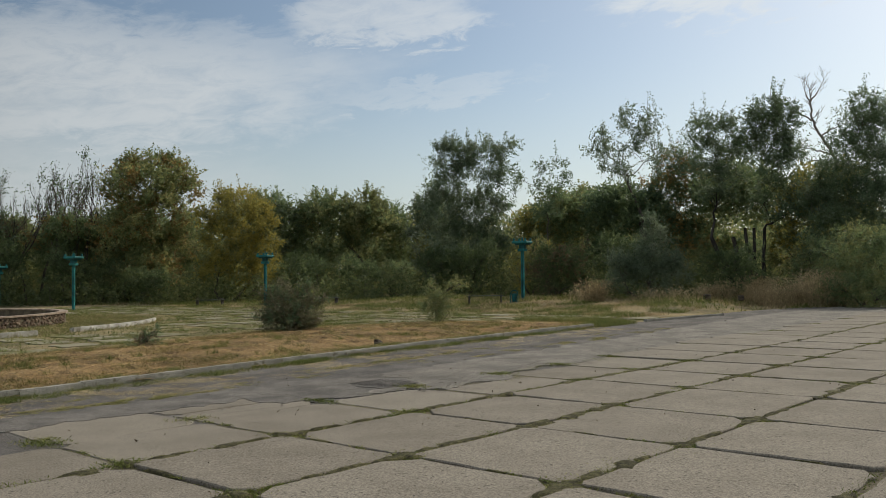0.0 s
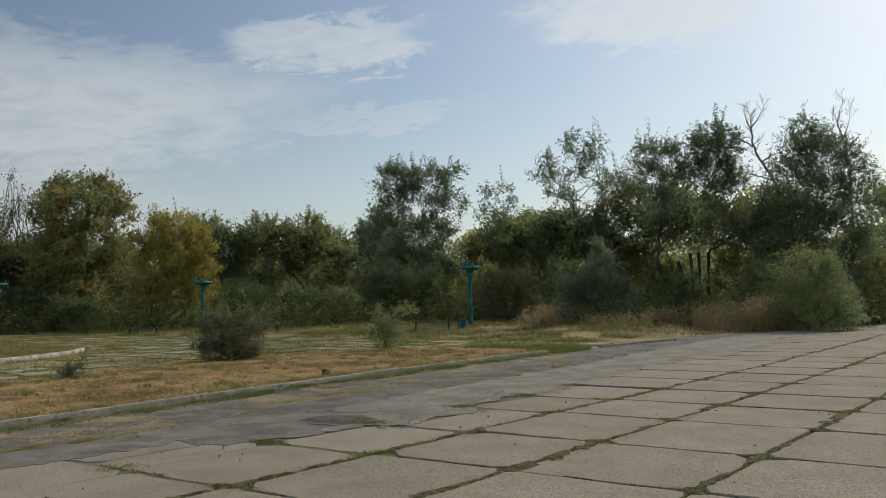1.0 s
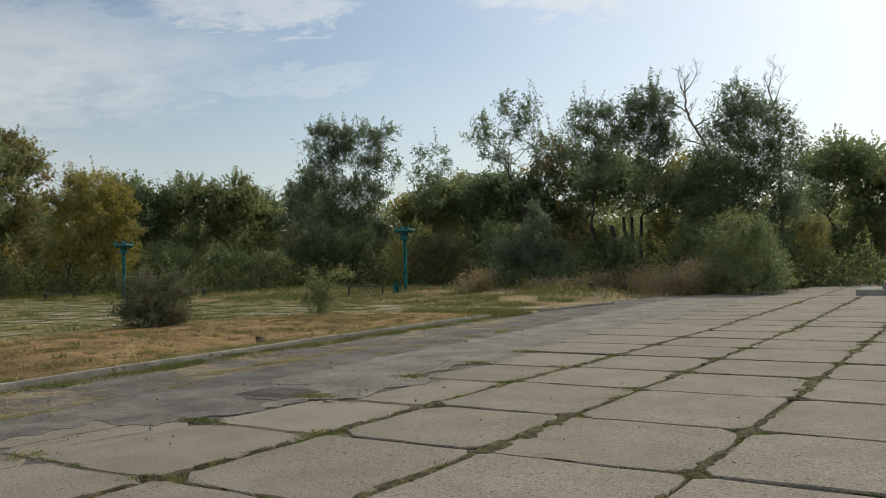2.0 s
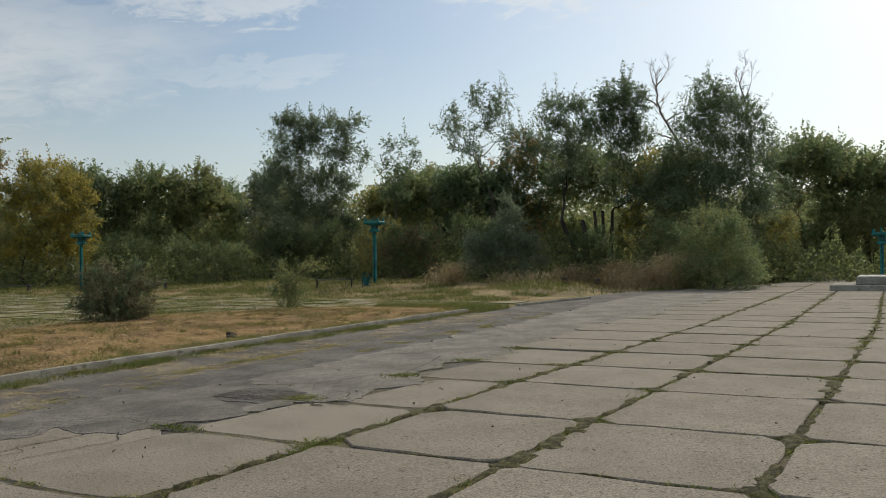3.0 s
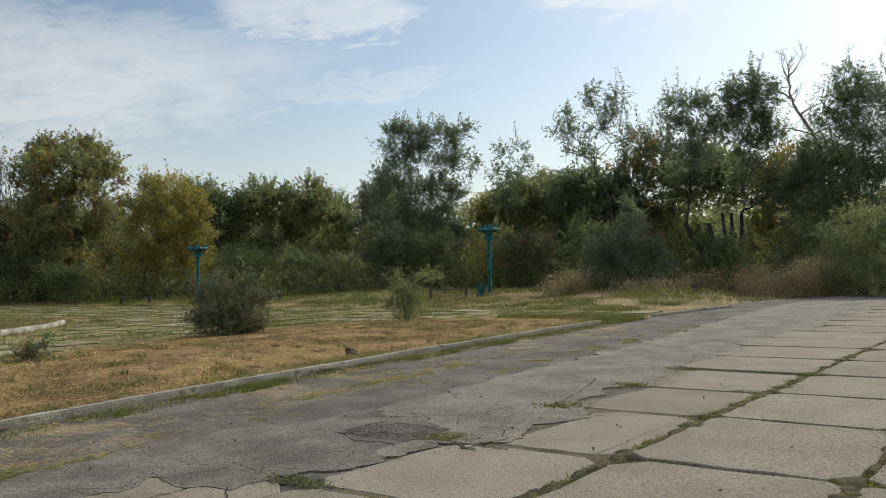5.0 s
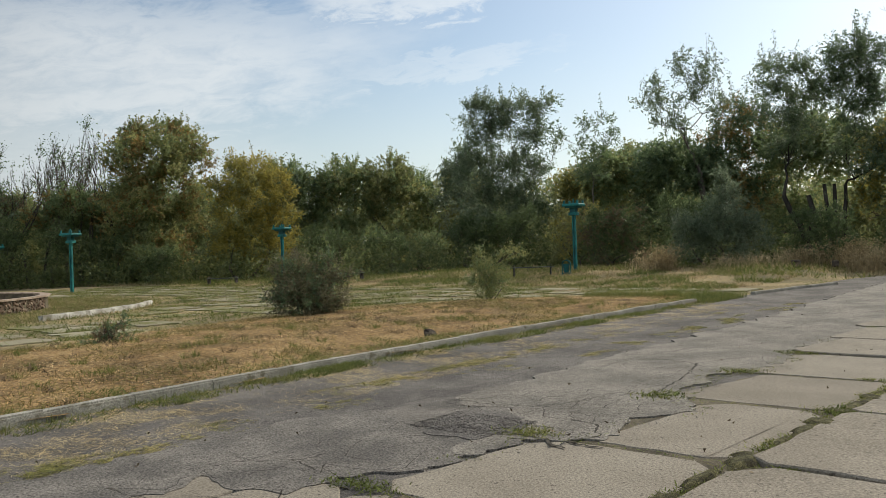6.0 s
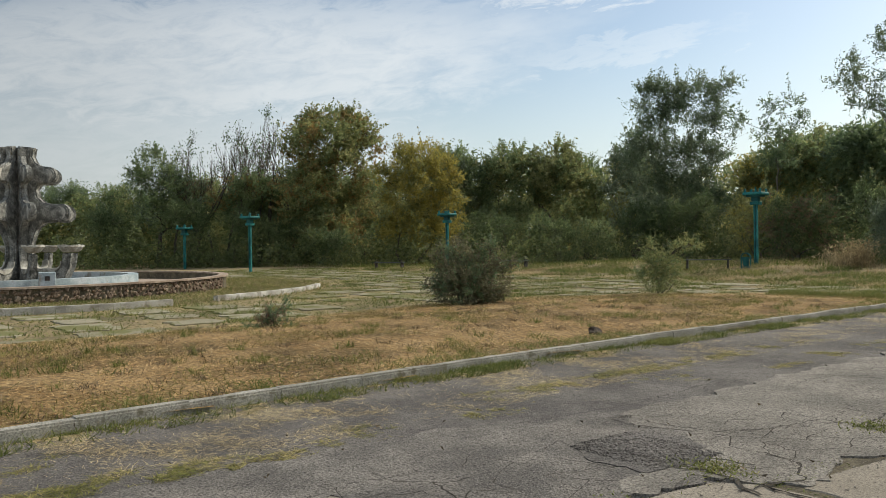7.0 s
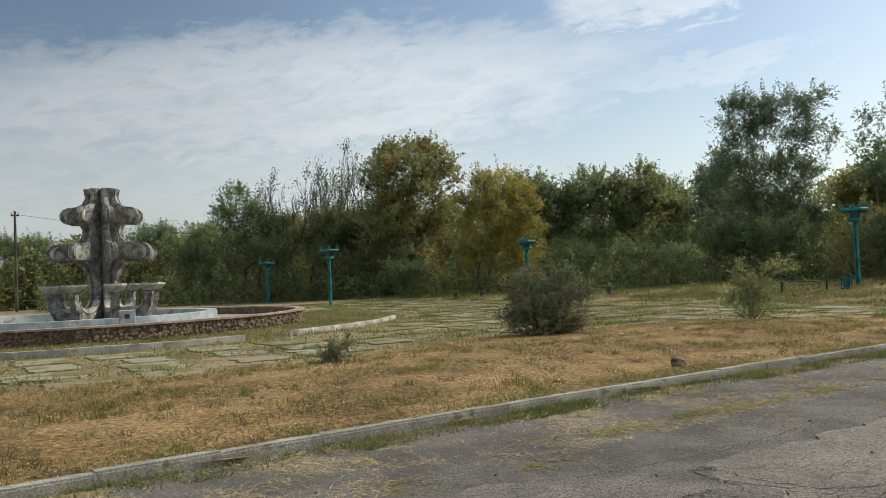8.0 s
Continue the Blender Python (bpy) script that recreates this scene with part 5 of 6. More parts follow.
# bushes on the lawn
tree("bush", -18.75, 18.62, [(0, 0, 0.42, 1.0, 0.9, 0.46), (-0.55, -0.1, 0.4, 0.55, 0.6, 0.42), (0.5, 0.1, 0.45, 0.6, 0.6, 0.48), (-0.3, 0.1, 1.15, 0.5, 0.42, 0.32), (0.62, 0.2, 1.2, 0.26, 0.25, 0.28), (1.0, 0.3, 0.95, 0.36, 0.3, 0.14), (-0.25, 0.0, 0.85, 0.72, 0.6, 0.36), (0.45, 0.1, 0.85, 0.6, 0.5, 0.34), (-0.2, -0.4, 0.34, 0.72, 0.45, 0.34), (0.45, -0.3, 0.32, 0.58, 0.45, 0.31), (-0.4, 0.1, 1.5, 0.3, 0.26, 0.14), (0.62, 0.2, 1.45, 0.2, 0.2, 0.12)],
     L_BUSH, "dense wild bush with dark stems and dusty leaves on the lawn", 0.05, 130, 60, 0.07, 0.034, 0.13, fork=0.06, stems=7, category="bush", sprigs=0.25, second=L_DARK, share=0.35, rise=0.5, z0=-0.03, full=True)
tree("bush", -17.9, 25.2, [(0, 0, 0.42, 0.72, 0.6, 0.4), (0.1, 0, 0.85, 0.5, 0.45, 0.34), (0.6, 0.1, 1.3, 0.36, 0.3, 0.13), (-0.25, 0, 1.35, 0.2, 0.2, 0.2), (1.0, 0.1, 1.42, 0.2, 0.2, 0.06)],
     L_OLIVE, "sparse yellow-green bush with thin upright stems", 0.03, 190, 50, 0.075, 0.034, 0.14, fork=0.08, stems=6, category="bush", sprigs=0.3, second=L_MID, z0=-0.02, full=True)
tree("bush", -16.0, 11.9, [(0, 0, 0.16, 0.26, 0.24, 0.14), (0.16, 0.1, 0.4, 0.16, 0.15, 0.14), (-0.12, 0, 0.3, 0.16, 0.16, 0.12), (-0.28, -0.1, 0.08, 0.26, 0.24, 0.07)], L_DARK, "small scruffy weed bush with reddish stems on the lawn", 0.012, 420, 40, 0.06, 0.02, 0.08, fork=0.1, stems=5, category="bush", sprigs=0.15, second=L_BROWN, share=0.4, z0=0.0, full=True)


# ---- woods, grass and litter ----
def stuff(name, v, f, material, label, category="grass"):
    return tagged(mesh_np(name, v, f, material), label, category, kind="stuff")


wx = rng.uniform(0, 1, 90000)
ang = rng.uniform(-88, 6, 90000)
dist = rng.uniform(80, 94, 90000)
wx, wy = dist * np.sin(np.radians(ang)) * 1.02 - 1, dist * np.cos(np.radians(ang)) + 4
top = np.interp(ang, [-88, -76, -66, -50, -30, -10, 6], [5.0, 5.6, 7.6, 9.3, 8.2, 8.0, 8.6]) + 0.7 * np.sin(ang * 0.9) + 0.6 * np.sin(ang * 2.3 + 1)
wz = rng.uniform(0, 1, 90000) ** 0.75 * top
v, f = leaf_cards(np.stack([wx, wy, wz], 1), 0.4, 0.24)
stuff("woods", v, f, L_AUT, "dense dark green woodland behind the park trees", "woods")


# a bumpy far edge of the woods closes the view below the crowns
fa = np.linspace(-100, 20, 260)
fz = np.linspace(0, 1, 14)
A, Q = np.meshgrid(fa, fz, indexing="ij")
D = 95 + 5 * fbm(A, Q * 40, 0.25, 3.1) + 3 * fbm(A * 3, Q * 90, 0.3, 1.7) + 6 * Q ** 3
H = Q * (np.interp(A, [-100, -78, -68, 20], [3.8, 4.4, 7.6, 7.6]) + 1.4 * fbm(A, A * 0, 0.3, 8.8) + 0.9 * fbm(A * 4, A * 0, 0.4, 2.8))
v = np.stack([D * np.sin(np.radians(A)), D * np.cos(np.radians(A)) + 4, H - 0.2], -1).reshape(-1, 3)
i, j = np.meshgrid(np.arange(259), np.arange(13), indexing="ij")
a = i * 14 + j
far_woods = mesh_np("backdrop", v, np.stack([a, a + 1, a + 15, a + 14], -1).reshape(-1, 4), L_UNDER, smooth=True)
tagged(far_woods, "hazy dark edge of the distant woods", "woods", kind="structure")

n = 44000
ang = rng.uniform(-84, 4, n)
dist = np.interp(ang, [-84, -66, -50, -36, -20, -8, 4], [74, 68, 62, 56, 53, 51, 56]) + rng.uniform(-1.5, 5, n)
wz = rng.uniform(0, 1, n) ** 1.3 * (2.2 + 0.9 * np.sin(ang * 1.7) + 0.6 * np.sin(ang * 4.1))
v, f = leaf_cards(np.stack([dist * np.sin(np.radians(ang)), dist * np.cos(np.radians(ang)) + 4, wz], 1), 0.24, 0.12)
stuff("undergrowth", v, f, L_UNDER, "dark leafy undergrowth at the foot of the trees", "undergrowth")


def scatter(n, poly, zf, dens=None):
    poly = np.asarray(poly, float)
    lo, hi = poly.min(0), poly.max(0)
    x, y = rng.uniform(lo[0], hi[0], n), rng.uniform(lo[1], hi[1], n)
    k = inside(poly, x, y)
    if dens is not None:
        k &= rng.uniform(0, 1, n) < dens(x, y)
    x, y = x[k], y[k]
    return np.stack([x, y, zf(x, y)], 1)


def patchy(s, seed, a=-0.15, b=0.25):
    def g(x, y):
        gx, gy = np.meshgrid(np.linspace(x.min(), x.max(), 140), np.linspace(y.min(), y.max(), 140), indexing="ij")
        t = fbm(gx, gy, s, seed)
        i = ((x - x.min()) / (np.ptp(x) + 1e-9) * 139).astype(int)
        j = ((y - y.min()) / (np.ptp(y) + 1e-9) * 139).astype(int)
        return sstep(a, b, t[i, j])
    return g


# straw lying on the lawn, green tufts in it
p = scatter(140000, LAWN, lambda x, y: lawn_z(x, y) + 0.01)
v, f = blades(p, 0.02, 0.085, 0.011, 1.5)
stuff("lawn_straw", v, f, M_STRAW, "mown dry straw covering the lawn")
p = scatter(110000, LAWN, lambda x, y: lawn_z(x, y), patchy(0.6, 7.7, -0.1, 0.3))
v, f = blades(p, 0.03, 0.1, 0.011, 0.9)
stuff("lawn_grass", v, f, M_TURF, "patches of short green grass on the lawn")
p = scatter(60000, LAWN, lambda x, y: lawn_z(x, y) + 0.03, patchy(0.5, 1.9, -0.3, 0.3))
v, f = blades(p, 0.02, 0.065, 0.0075, 2.0)
stuff("lawn_hay", v, f, M_HAY, "pale loose hay strewn over the lawn")


tufts, dry = [], []
for k in range(420):
    x, y = srng.uniform(-17.5, -9.6), 4 + 22 * srng.random() ** 1.3
    if not inside(LAWN, np.array([x]), np.array([y]))[0]:
        continue
    n = srng.randint(16, 60)
    q = np.array([x, y]) + rng.normal(size=(n, 2)) * srng.uniform(0.04, 0.13)
    (tufts if srng.random() < 0.45 else dry).append(np.concatenate([q, lawn_z(q[:, 0], q[:, 1])[:, None]], 1))
v, f = blades(np.concatenate(tufts), 0.04, 0.15, 0.009, 0.7)
stuff("lawn_tufts", v, f, M_MOSS, "scattered dark green tufts in the mown lawn")
v, f = blades(np.concatenate(dry), 0.04, 0.14, 0.008, 0.9)
stuff("lawn_tufts", v, f, M_LITTER, "scattered withered brown tufts in the mown lawn")


def along(pts, n, w0, w1, zf, power=1.0):
    """Points strewn along a line, w0 to w1 metres to its right."""
    pts = np.asarray(pts, float)
    seg = np.linalg.norm(np.diff(pts, axis=0), axis=1)
    cum = np.concatenate([[0], np.cumsum(seg)])
    s = rng.uniform(0, cum[-1], n)
    x, y = np.interp(s, cum, pts[:, 0]), np.interp(s, cum, pts[:, 1])
    i = np.clip(np.searchsorted(cum, s) - 1, 0, len(seg) - 1)
    d = np.diff(pts, axis=0)[i] / seg[i][:, None]
    off = w0 + (w1 - w0) * rng.uniform(0, 1, n) ** power
    x, y = x + d[:, 1] * off, y - d[:, 0] * off
    return np.stack([x, y, np.full(n, 0.0) + zf], 1)


clump = patchy(0.9, 2.2, -0.1, 0.3)
p = along(KERB, 52000, 0.09, 0.5, -0.02, 1.9)
p = p[rng.uniform(size=len(p)) < 0.1 + 0.9 * clump(p[:, 0], p[:, 1]) * patchy(1.6, 8.1, -0.3, 0.15)(p[:, 0], p[:, 1])]
v, f = blades(p, 0.03, 0.13, 0.012, 0.95)
stuff("kerb_grass", v, f, M_GRASS, "green grass growing along the kerb")
p = along(KERB, 14000, -0.8, -0.06, 0.06, 0.8)
p = p[rng.uniform(size=len(p)) < 0.12 + 0.75 * clump(p[:, 0], p[:, 1])]
v, f = blades(p, 0.03, 0.11, 0.011, 1.0)
stuff("kerb_grass", v, f, M_GRASS, "green grass growing behind the kerb")
p = along(KERB, 190000, 0.12, 1.9, -0.012, 2.6)
c3 = patchy(0.9, 3.3, -0.25, 0.25)
c4 = patchy(2.6, 5.3, -0.35, 0.2)
p = p[rng.uniform(size=len(p)) < 0.05 + 0.95 * c3(p[:, 0], p[:, 1]) * c4(p[:, 0], p[:, 1])]
v, f = blades(p, 0.01, 0.042, 0.006, 2.2)
stuff("road_straw", v, f, M_HAY, "pale straw litter along the kerb")
SEAM = [(-7.8, 2.0), (-7.65, 7.0), (-7.55, 7.9), (-7.87, 9.3), (-7.88, 11.5), (-7.87, 12.8), (-7.72, 14.3), (-7.8, 18.0), (-8.1, 25.0)]
SEAM_BY_KERB = [(-8.35, 3.0), (-8.5, 8.0), (-8.42, 11.3), (-8.46, 12.4), (-8.7, 16.0), (-8.9, 22.0)]
for line, n, w in ((SEAM, 62000, 0.22), (SEAM_BY_KERB, 34000, 0.2)):
    p = along(line, n, -w, w, -0.013)
    p[:, :2] += rng.normal(size=(len(p), 2)) * 0.06
    c2 = patchy(1.1, 4.0 + w * 9, -0.1, 0.25)
    c5 = patchy(3.2, 2.0 + w * 9, -0.25, 0.2)
    keep_grass = rng.uniform(size=len(p)) < c2(p[:, 0], p[:, 1]) * c5(p[:, 0], p[:, 1])
    v, f = blades(p[keep_grass], 0.02, 0.07, 0.008, 1.3)
    stuff("crack_grass", v, f, M_SEAM, "low yellow-green grass and straw in long asphalt cracks")

p = along([(-10.62, 24.6), (-10.7, 27.0), (-12.5, 27.6), (-15.2, 26.9)], 9000, -0.7, 0.5, -0.01)
v, f = blades(p, 0.05, 0.2, 0.01, 0.6)
stuff("kerb_grass", v, f, M_GRASS, "ragged grass where the kerb breaks off")
EDGE = [(-5.4, 8.45), (-5.25, 9.3), (-5.25, 9.8), (-4.75, 10.2), (-4.85, 11.0), (-4.6, 11.6), (-5.1, 12.3), (-5.3, 13.4), (-5.0, 14.8), (-5.25, 16.5), (-5.1, 20), (-4.95, 27), (-4.4, 35)]
p = along(EDGE, 5200, -0.16, 0.16, 0.003)
p = p[rng.uniform(size=len(p)) < patchy(1.2, 2.9, -0.2, 0.25)(p[:, 0], p[:, 1])]
v, f = blades(p, 0.01, 0.03, 0.012, 1.1)
stuff("edge_weeds", v, f, M_MOSS, "low weeds along the broken asphalt edge", "weeds")

# weeds in the slab joints
def slant(y):
    return 0.035 * (np.minimum(y, 22) - 9)


def tuft(x, y, sx, sy, n):
    """A flat clump of weeds spread over a joint."""
    q = rng.normal(size=(n, 2)) * (sx, sy)
    return np.stack([x + q[:, 0] + slant(y + q[:, 1]), y + q[:, 1], np.full(n, 0.008)], 1)


low, tall = [], []
for i, x in enumerate(COLS[1:-1]):
    n = 2600 if i < 5 else 900
    y = rng.uniform(-2, 48, n) if i < 5 else rng.uniform(0, 30, n)
    low.append(np.stack([x + slant(y) + rng.normal(size=n) * 0.035, y, np.full(n, -0.005)], 1))
    for y in np.arange(2.0, 40.0, 0.34):
        lush = 0.5 + 0.5 * math.sin(y * 0.83 + i * 2.4) * math.sin(y * 0.31 + i)
        if srng.random() < 0.35 + 0.6 * lush:
            tall.append(tuft(x + srng.uniform(-0.04, 0.04), y + srng.uniform(-0.15, 0.15), 0.035 + 0.075 * srng.random() * lush, 0.08 + 0.14 * srng.random(), int(45 + 230 * lush * srng.random())))
for j, y in enumerate(ROWS[2:22]):
    for i in range(len(COLS) - 3):
        n = 80
        u = rng.uniform(0, 1, n)
        low.append(np.stack([COLS[i] + u * 1.74 + 0.035 * (min(y, 22) - 9), y + rng.normal(size=n) * 0.014, np.full(n, -0.005)], 1))
        for _ in range(2):
            if srng.random() < 0.55:
                tall.append(tuft(COLS[i] + srng.uniform(0.1, 1.6), y, 0.05 + 0.1 * srng.random(), 0.015, srng.randint(25, 70)))
        if srng.random() < 0.75:
            tall.append(tuft(COLS[i] + srng.uniform(-0.05, 0.05), y, 0.09 + 0.07 * srng.random(), 0.06 + 0.07 * srng.random(), srng.randint(170, 480)))
v, f = blades(np.concatenate(low), 0.01, 0.03, 0.012, 1.2)
stuff("joint_weeds", v, f, M_MOSS, "low olive-green weeds filling the slab joints", "weeds")
v, f = blades(np.concatenate(tall), 0.014, 0.044, 0.012, 1.0)
stuff("joint_weeds", v, f, M_MOSS, "flat leafy green clumps of weeds over the slab joints", "weeds")

# plaza and fountain-lawn grass
seams = []
for i in range(25):
    for j in range(60):
        x, y = -13.4 - i * 1.75 + srng.uniform(-0.5, 0.5), srng.uniform(-2, 33)
        if math.hypot(x - FC.x, y - FC.y) < KR + 0.3 or (y < 28.4 and x > -17.6) or x < -54 or srng.random() < 0.25:
            continue
        n = srng.randint(20, 70)
        seams.append(np.stack([x + rng.normal(size=n) * 0.09, y + rng.normal(size=n) * srng.uniform(0.2, 0.75), np.full(n, -0.05)], 1))
v, f = blades(np.concatenate(seams), 0.06, 0.17, 0.022, 0.8)
stuff("plaza_grass", v, f, M_GRASS, "tufts of green grass along the plaza joints")
pl = [(-17.0, -4), (-17, 10), (-19.5, 20), (-17, 27.5), (-11, 28.5), (-10.8, 38.5), (-56, 38.5), (-56, -4)]
p = scatter(130000, pl, gz, patchy(0.3, 5.5, -0.4, 0.12))
r = np.hypot(p[:, 0] - FC.x, p[:, 1] - FC.y)
v, f = blades(p[r > KR], 0.03, 0.09, 0.03, 1.1)
stuff("plaza_grass", v, f, M_GRASS, "yellow-green grass between the plaza slabs")
p = scatter(60000, pl, gz, patchy(0.4, 2.5, -0.05, 0.3))
r = np.hypot(p[:, 0] - FC.x, p[:, 1] - FC.y)
v, f = blades(p[r > KR], 0.03, 0.1, 0.03, 1.2)
stuff("plaza_straw", v, f, M_TURF, "dry faded grass strewn over the plaza slabs")
a = rng.uniform(-75, 110, 36000)
rr = rng.uniform(WR + 0.05, KR, 36000)
p = np.stack([FC.x + rr * np.cos(np.radians(a)), FC.y + rr * np.sin(np.radians(a)), np.full(36000, -0.06)], 1)
v, f = blades(p[:18000], 0.06, 0.16, 0.02, 0.8)
stuff("ring_grass", v, f, M_GRASS, "green grass round the fountain wall")
v, f = blades(p[18000:], 0.05, 0.16, 0.02, 1.0)
stuff("ring_straw", v, f, M_REED, "dry grass round the fountain wall")
# rough grass on the bank behind the plaza
bank = [(-50, 33), (-38, 34), (-24, 33.6), (-12.6, 31), (-12.6, 39), (-31, 40), (-50, 38.5)]
p = scatter(70000, bank, gz, patchy(0.5, 3.9, -0.2, 0.25))
v, f = blades(p, 0.06, 0.24, 0.035, 0.8)
stuff("bank_grass", v, f, M_GRASS, "rough yellow-green grass on the bank behind the plaza")
p = scatter(40000, bank, gz, patchy(0.4, 9.4, -0.1, 0.3))
v, f = blades(p, 0.06, 0.24, 0.03, 0.9)
stuff("bank_grass", v, f, M_REED, "brown withered grass on the bank behind the plaza")
# tall dry grass before the trees
fr = [(-70, 30), (-45, 36), (-31, 39.6), (-20, 39.4), (-13, 38.5), (-10.6, 38), (-8.2, 44.5), (-6.6, 48.5), (-5.8, 54), (-60, 54), (-75, 38)]
p = scatter(60000, fr, gz, patchy(0.25, 6.1, -0.1, 0.3))
v, f = blades(p, 0.08, 0.34, 0.028, 0.8)
stuff("dry_grass", v, f, M_REED, "dry grass in front of the trees")
p = scatter(70000, fr, gz, patchy(0.3, 8.3, -0.25, 0.15))
v, f = blades(p, 0.1, 0.4, 0.035, 0.7)
stuff("meadow_grass", v, f, M_MOSS, "dark green weeds in the dry meadow")
for x, y, n, h, s in ((-9.0, 44.8, 900, 1.9, 0.55), (-10.2, 45.2, 500, 1.3, 0.5), (-11.8, 44.6, 420, 1.1, 0.9), (-12.6, 46.4, 700, 1.5, 0.9), (-19.3, 40.2, 320, 1.2, 0.3), (-20.3, 41.0, 260, 0.7, 0.7), (-16.5, 42.5, 300, 0.6, 1.4), (-8.2, 45.6, 500, 1.6, 0.5), (-14.6, 45.0, 400, 0.9, 1.0)):
    q = np.stack([x + rng.normal(size=n) * s * 0.6, y + rng.normal(size=n) * 0.5, np.zeros(n)], 1)
    q[:, 2] = gz(q[:, 0], q[:, 1])
    v, f = blades(q, h * 0.3, h, 0.024, 0.45)
    tips_up = v.reshape(-1, 4, 3)[:, 2]
    lv, lf = leaf_cards(np.repeat(tips_up, 3, 0) + rng.normal(size=(3 * n, 3)) * (0.09, 0.09, 0.12), 0.12, 0.04)
    stuff("tall_weeds", v, f, M_REED, "clump of tall dry weeds")
    stuff("seed_heads", lv, lf, M_REED, "feathery dry seed heads on the weeds")
p = np.stack([rng.uniform(-9.6, 6, 600), rng.uniform(1, 44, 600), np.full(600, 0.03)], 1)
v, f = leaf_cards(p, 0.035, 0.02)
v[:, 2] = np.clip(v[:, 2], 0.0, 0.042)
stuff("leaf_litter", v, f, M_LITTER, "scattered dry leaves and crumbs on the paving", "litter")


# moss mats swelling out of the joints
def mound(x, y, rx, ry, h, k, r):
    a = np.linspace(0, 2 * np.pi, k, endpoint=False)
    s = 1 + np.array([r.uniform(-0.45, 0.35) for _ in range(k)])
    ring = np.stack([x + rx * s * np.cos(a), y + ry * s * np.sin(a), np.full(k, -0.006)], 1)
    mid = np.stack([x + rx * 0.6 * s * np.cos(a), y + ry * 0.6 * s * np.sin(a), np.full(k, h)], 1)
    mid[:, 2] += 0.01
    return np.concatenate([ring, mid, [[x, y, h * 1.1 + 0.01]]])


mr = random.Random(21)
vs, fs, base = [], [], 0
K = 12


def add_mound(x, y, rx, ry, h):
    global base
    vs.append(mound(x, y, rx, ry, h, K, mr))
    for i in range(K):
        j = (i + 1) % K
        fs.extend([(base + i, base + j, base + K + j), (base + i, base + K + j, base + K + i), (base + K + i, base + K + j, base + 2 * K)])
    base += 2 * K + 1


for i in range(1, len(COLS) - 1):
    for y in ROWS[2:24]:
        sx = 0.035 * (min(y, 22) - 9)
        if mr.random() < 0.85:
            add_mound(COLS[i] + sx + mr.uniform(-0.05, 0.05), y + mr.uniform(-0.05, 0.05), mr.uniform(0.1, 0.24), mr.uniform(0.08, 0.2), mr.uniform(0.012, 0.024))
        for _ in range(6):
            if mr.random() < 0.8:
                yy = y + mr.uniform(0.1, 1.75)
                add_mound(COLS[i] + 0.035 * (min(yy, 22) - 9) + mr.uniform(-0.02, 0.02), yy, mr.uniform(0.03, 0.1) + (0.07 if mr.random() < 0.3 else 0), mr.uniform(0.1, 0.32), mr.uniform(0.014, 0.026))
        if mr.random() < 0.6:
            add_mound(COLS[i] + sx + mr.uniform(0.2, 1.5), y, mr.uniform(0.1, 0.3), mr.uniform(0.02, 0.045), 0.016)
stuff("joint_moss", np.concatenate(vs), np.array(fs), M_MOUND, "flat olive moss swelling out of the slab joints", "moss")


def crazing(x0, x1, y0, y1, cell, keep, width, z, label, seed):
    """A net of angular cracks: edges of an uneven honeycomb, some of them left out, drawn as thin jagged ribbons."""
    r = random.Random(seed)
    nx, ny = int((x1 - x0) / cell) + 1, int((y1 - y0) / cell) + 1
    node = {(i, j): (x0 + (i + r.uniform(-0.38, 0.38) + 0.5 * (j % 2)) * cell, y0 + (j + r.uniform(-0.38, 0.38)) * cell) for i in range(nx) for j in range(ny)}
    vv, ff = [], []
    for (i, j), a in node.items():
        for d in ((1, 0), (0, 1)):
            if d == (1, 0) and (i + j) % 2:
                continue
            b = node.get((i + d[0], j + d[1]))
            if b is None or r.random() > keep:
                continue
            n = max(3, int(cell / 0.07))
            dx, dy = b[0] - a[0], b[1] - a[1]
            ln = math.hypot(dx, dy)
            px, py = -dy / ln, dx / ln
            for k in range(n + 1):
                t = k / n
                o = r.gauss(0, 0.035 * ln) if 0 < k < n else 0.0
                w = width * r.uniform(0.25, 1.2) / 2
                x, y = a[0] + dx * t + px * o, a[1] + dy * t + py * o
                vv += [(x + px * w, y + py * w, z), (x - px * w, y - py * w, z)]
                if k:
                    m = len(vv)
                    ff.append((m - 4, m - 3, m - 1, m - 2))
    return stuff("asphalt_crack", vv, ff, M_CRACK, label, "crack")


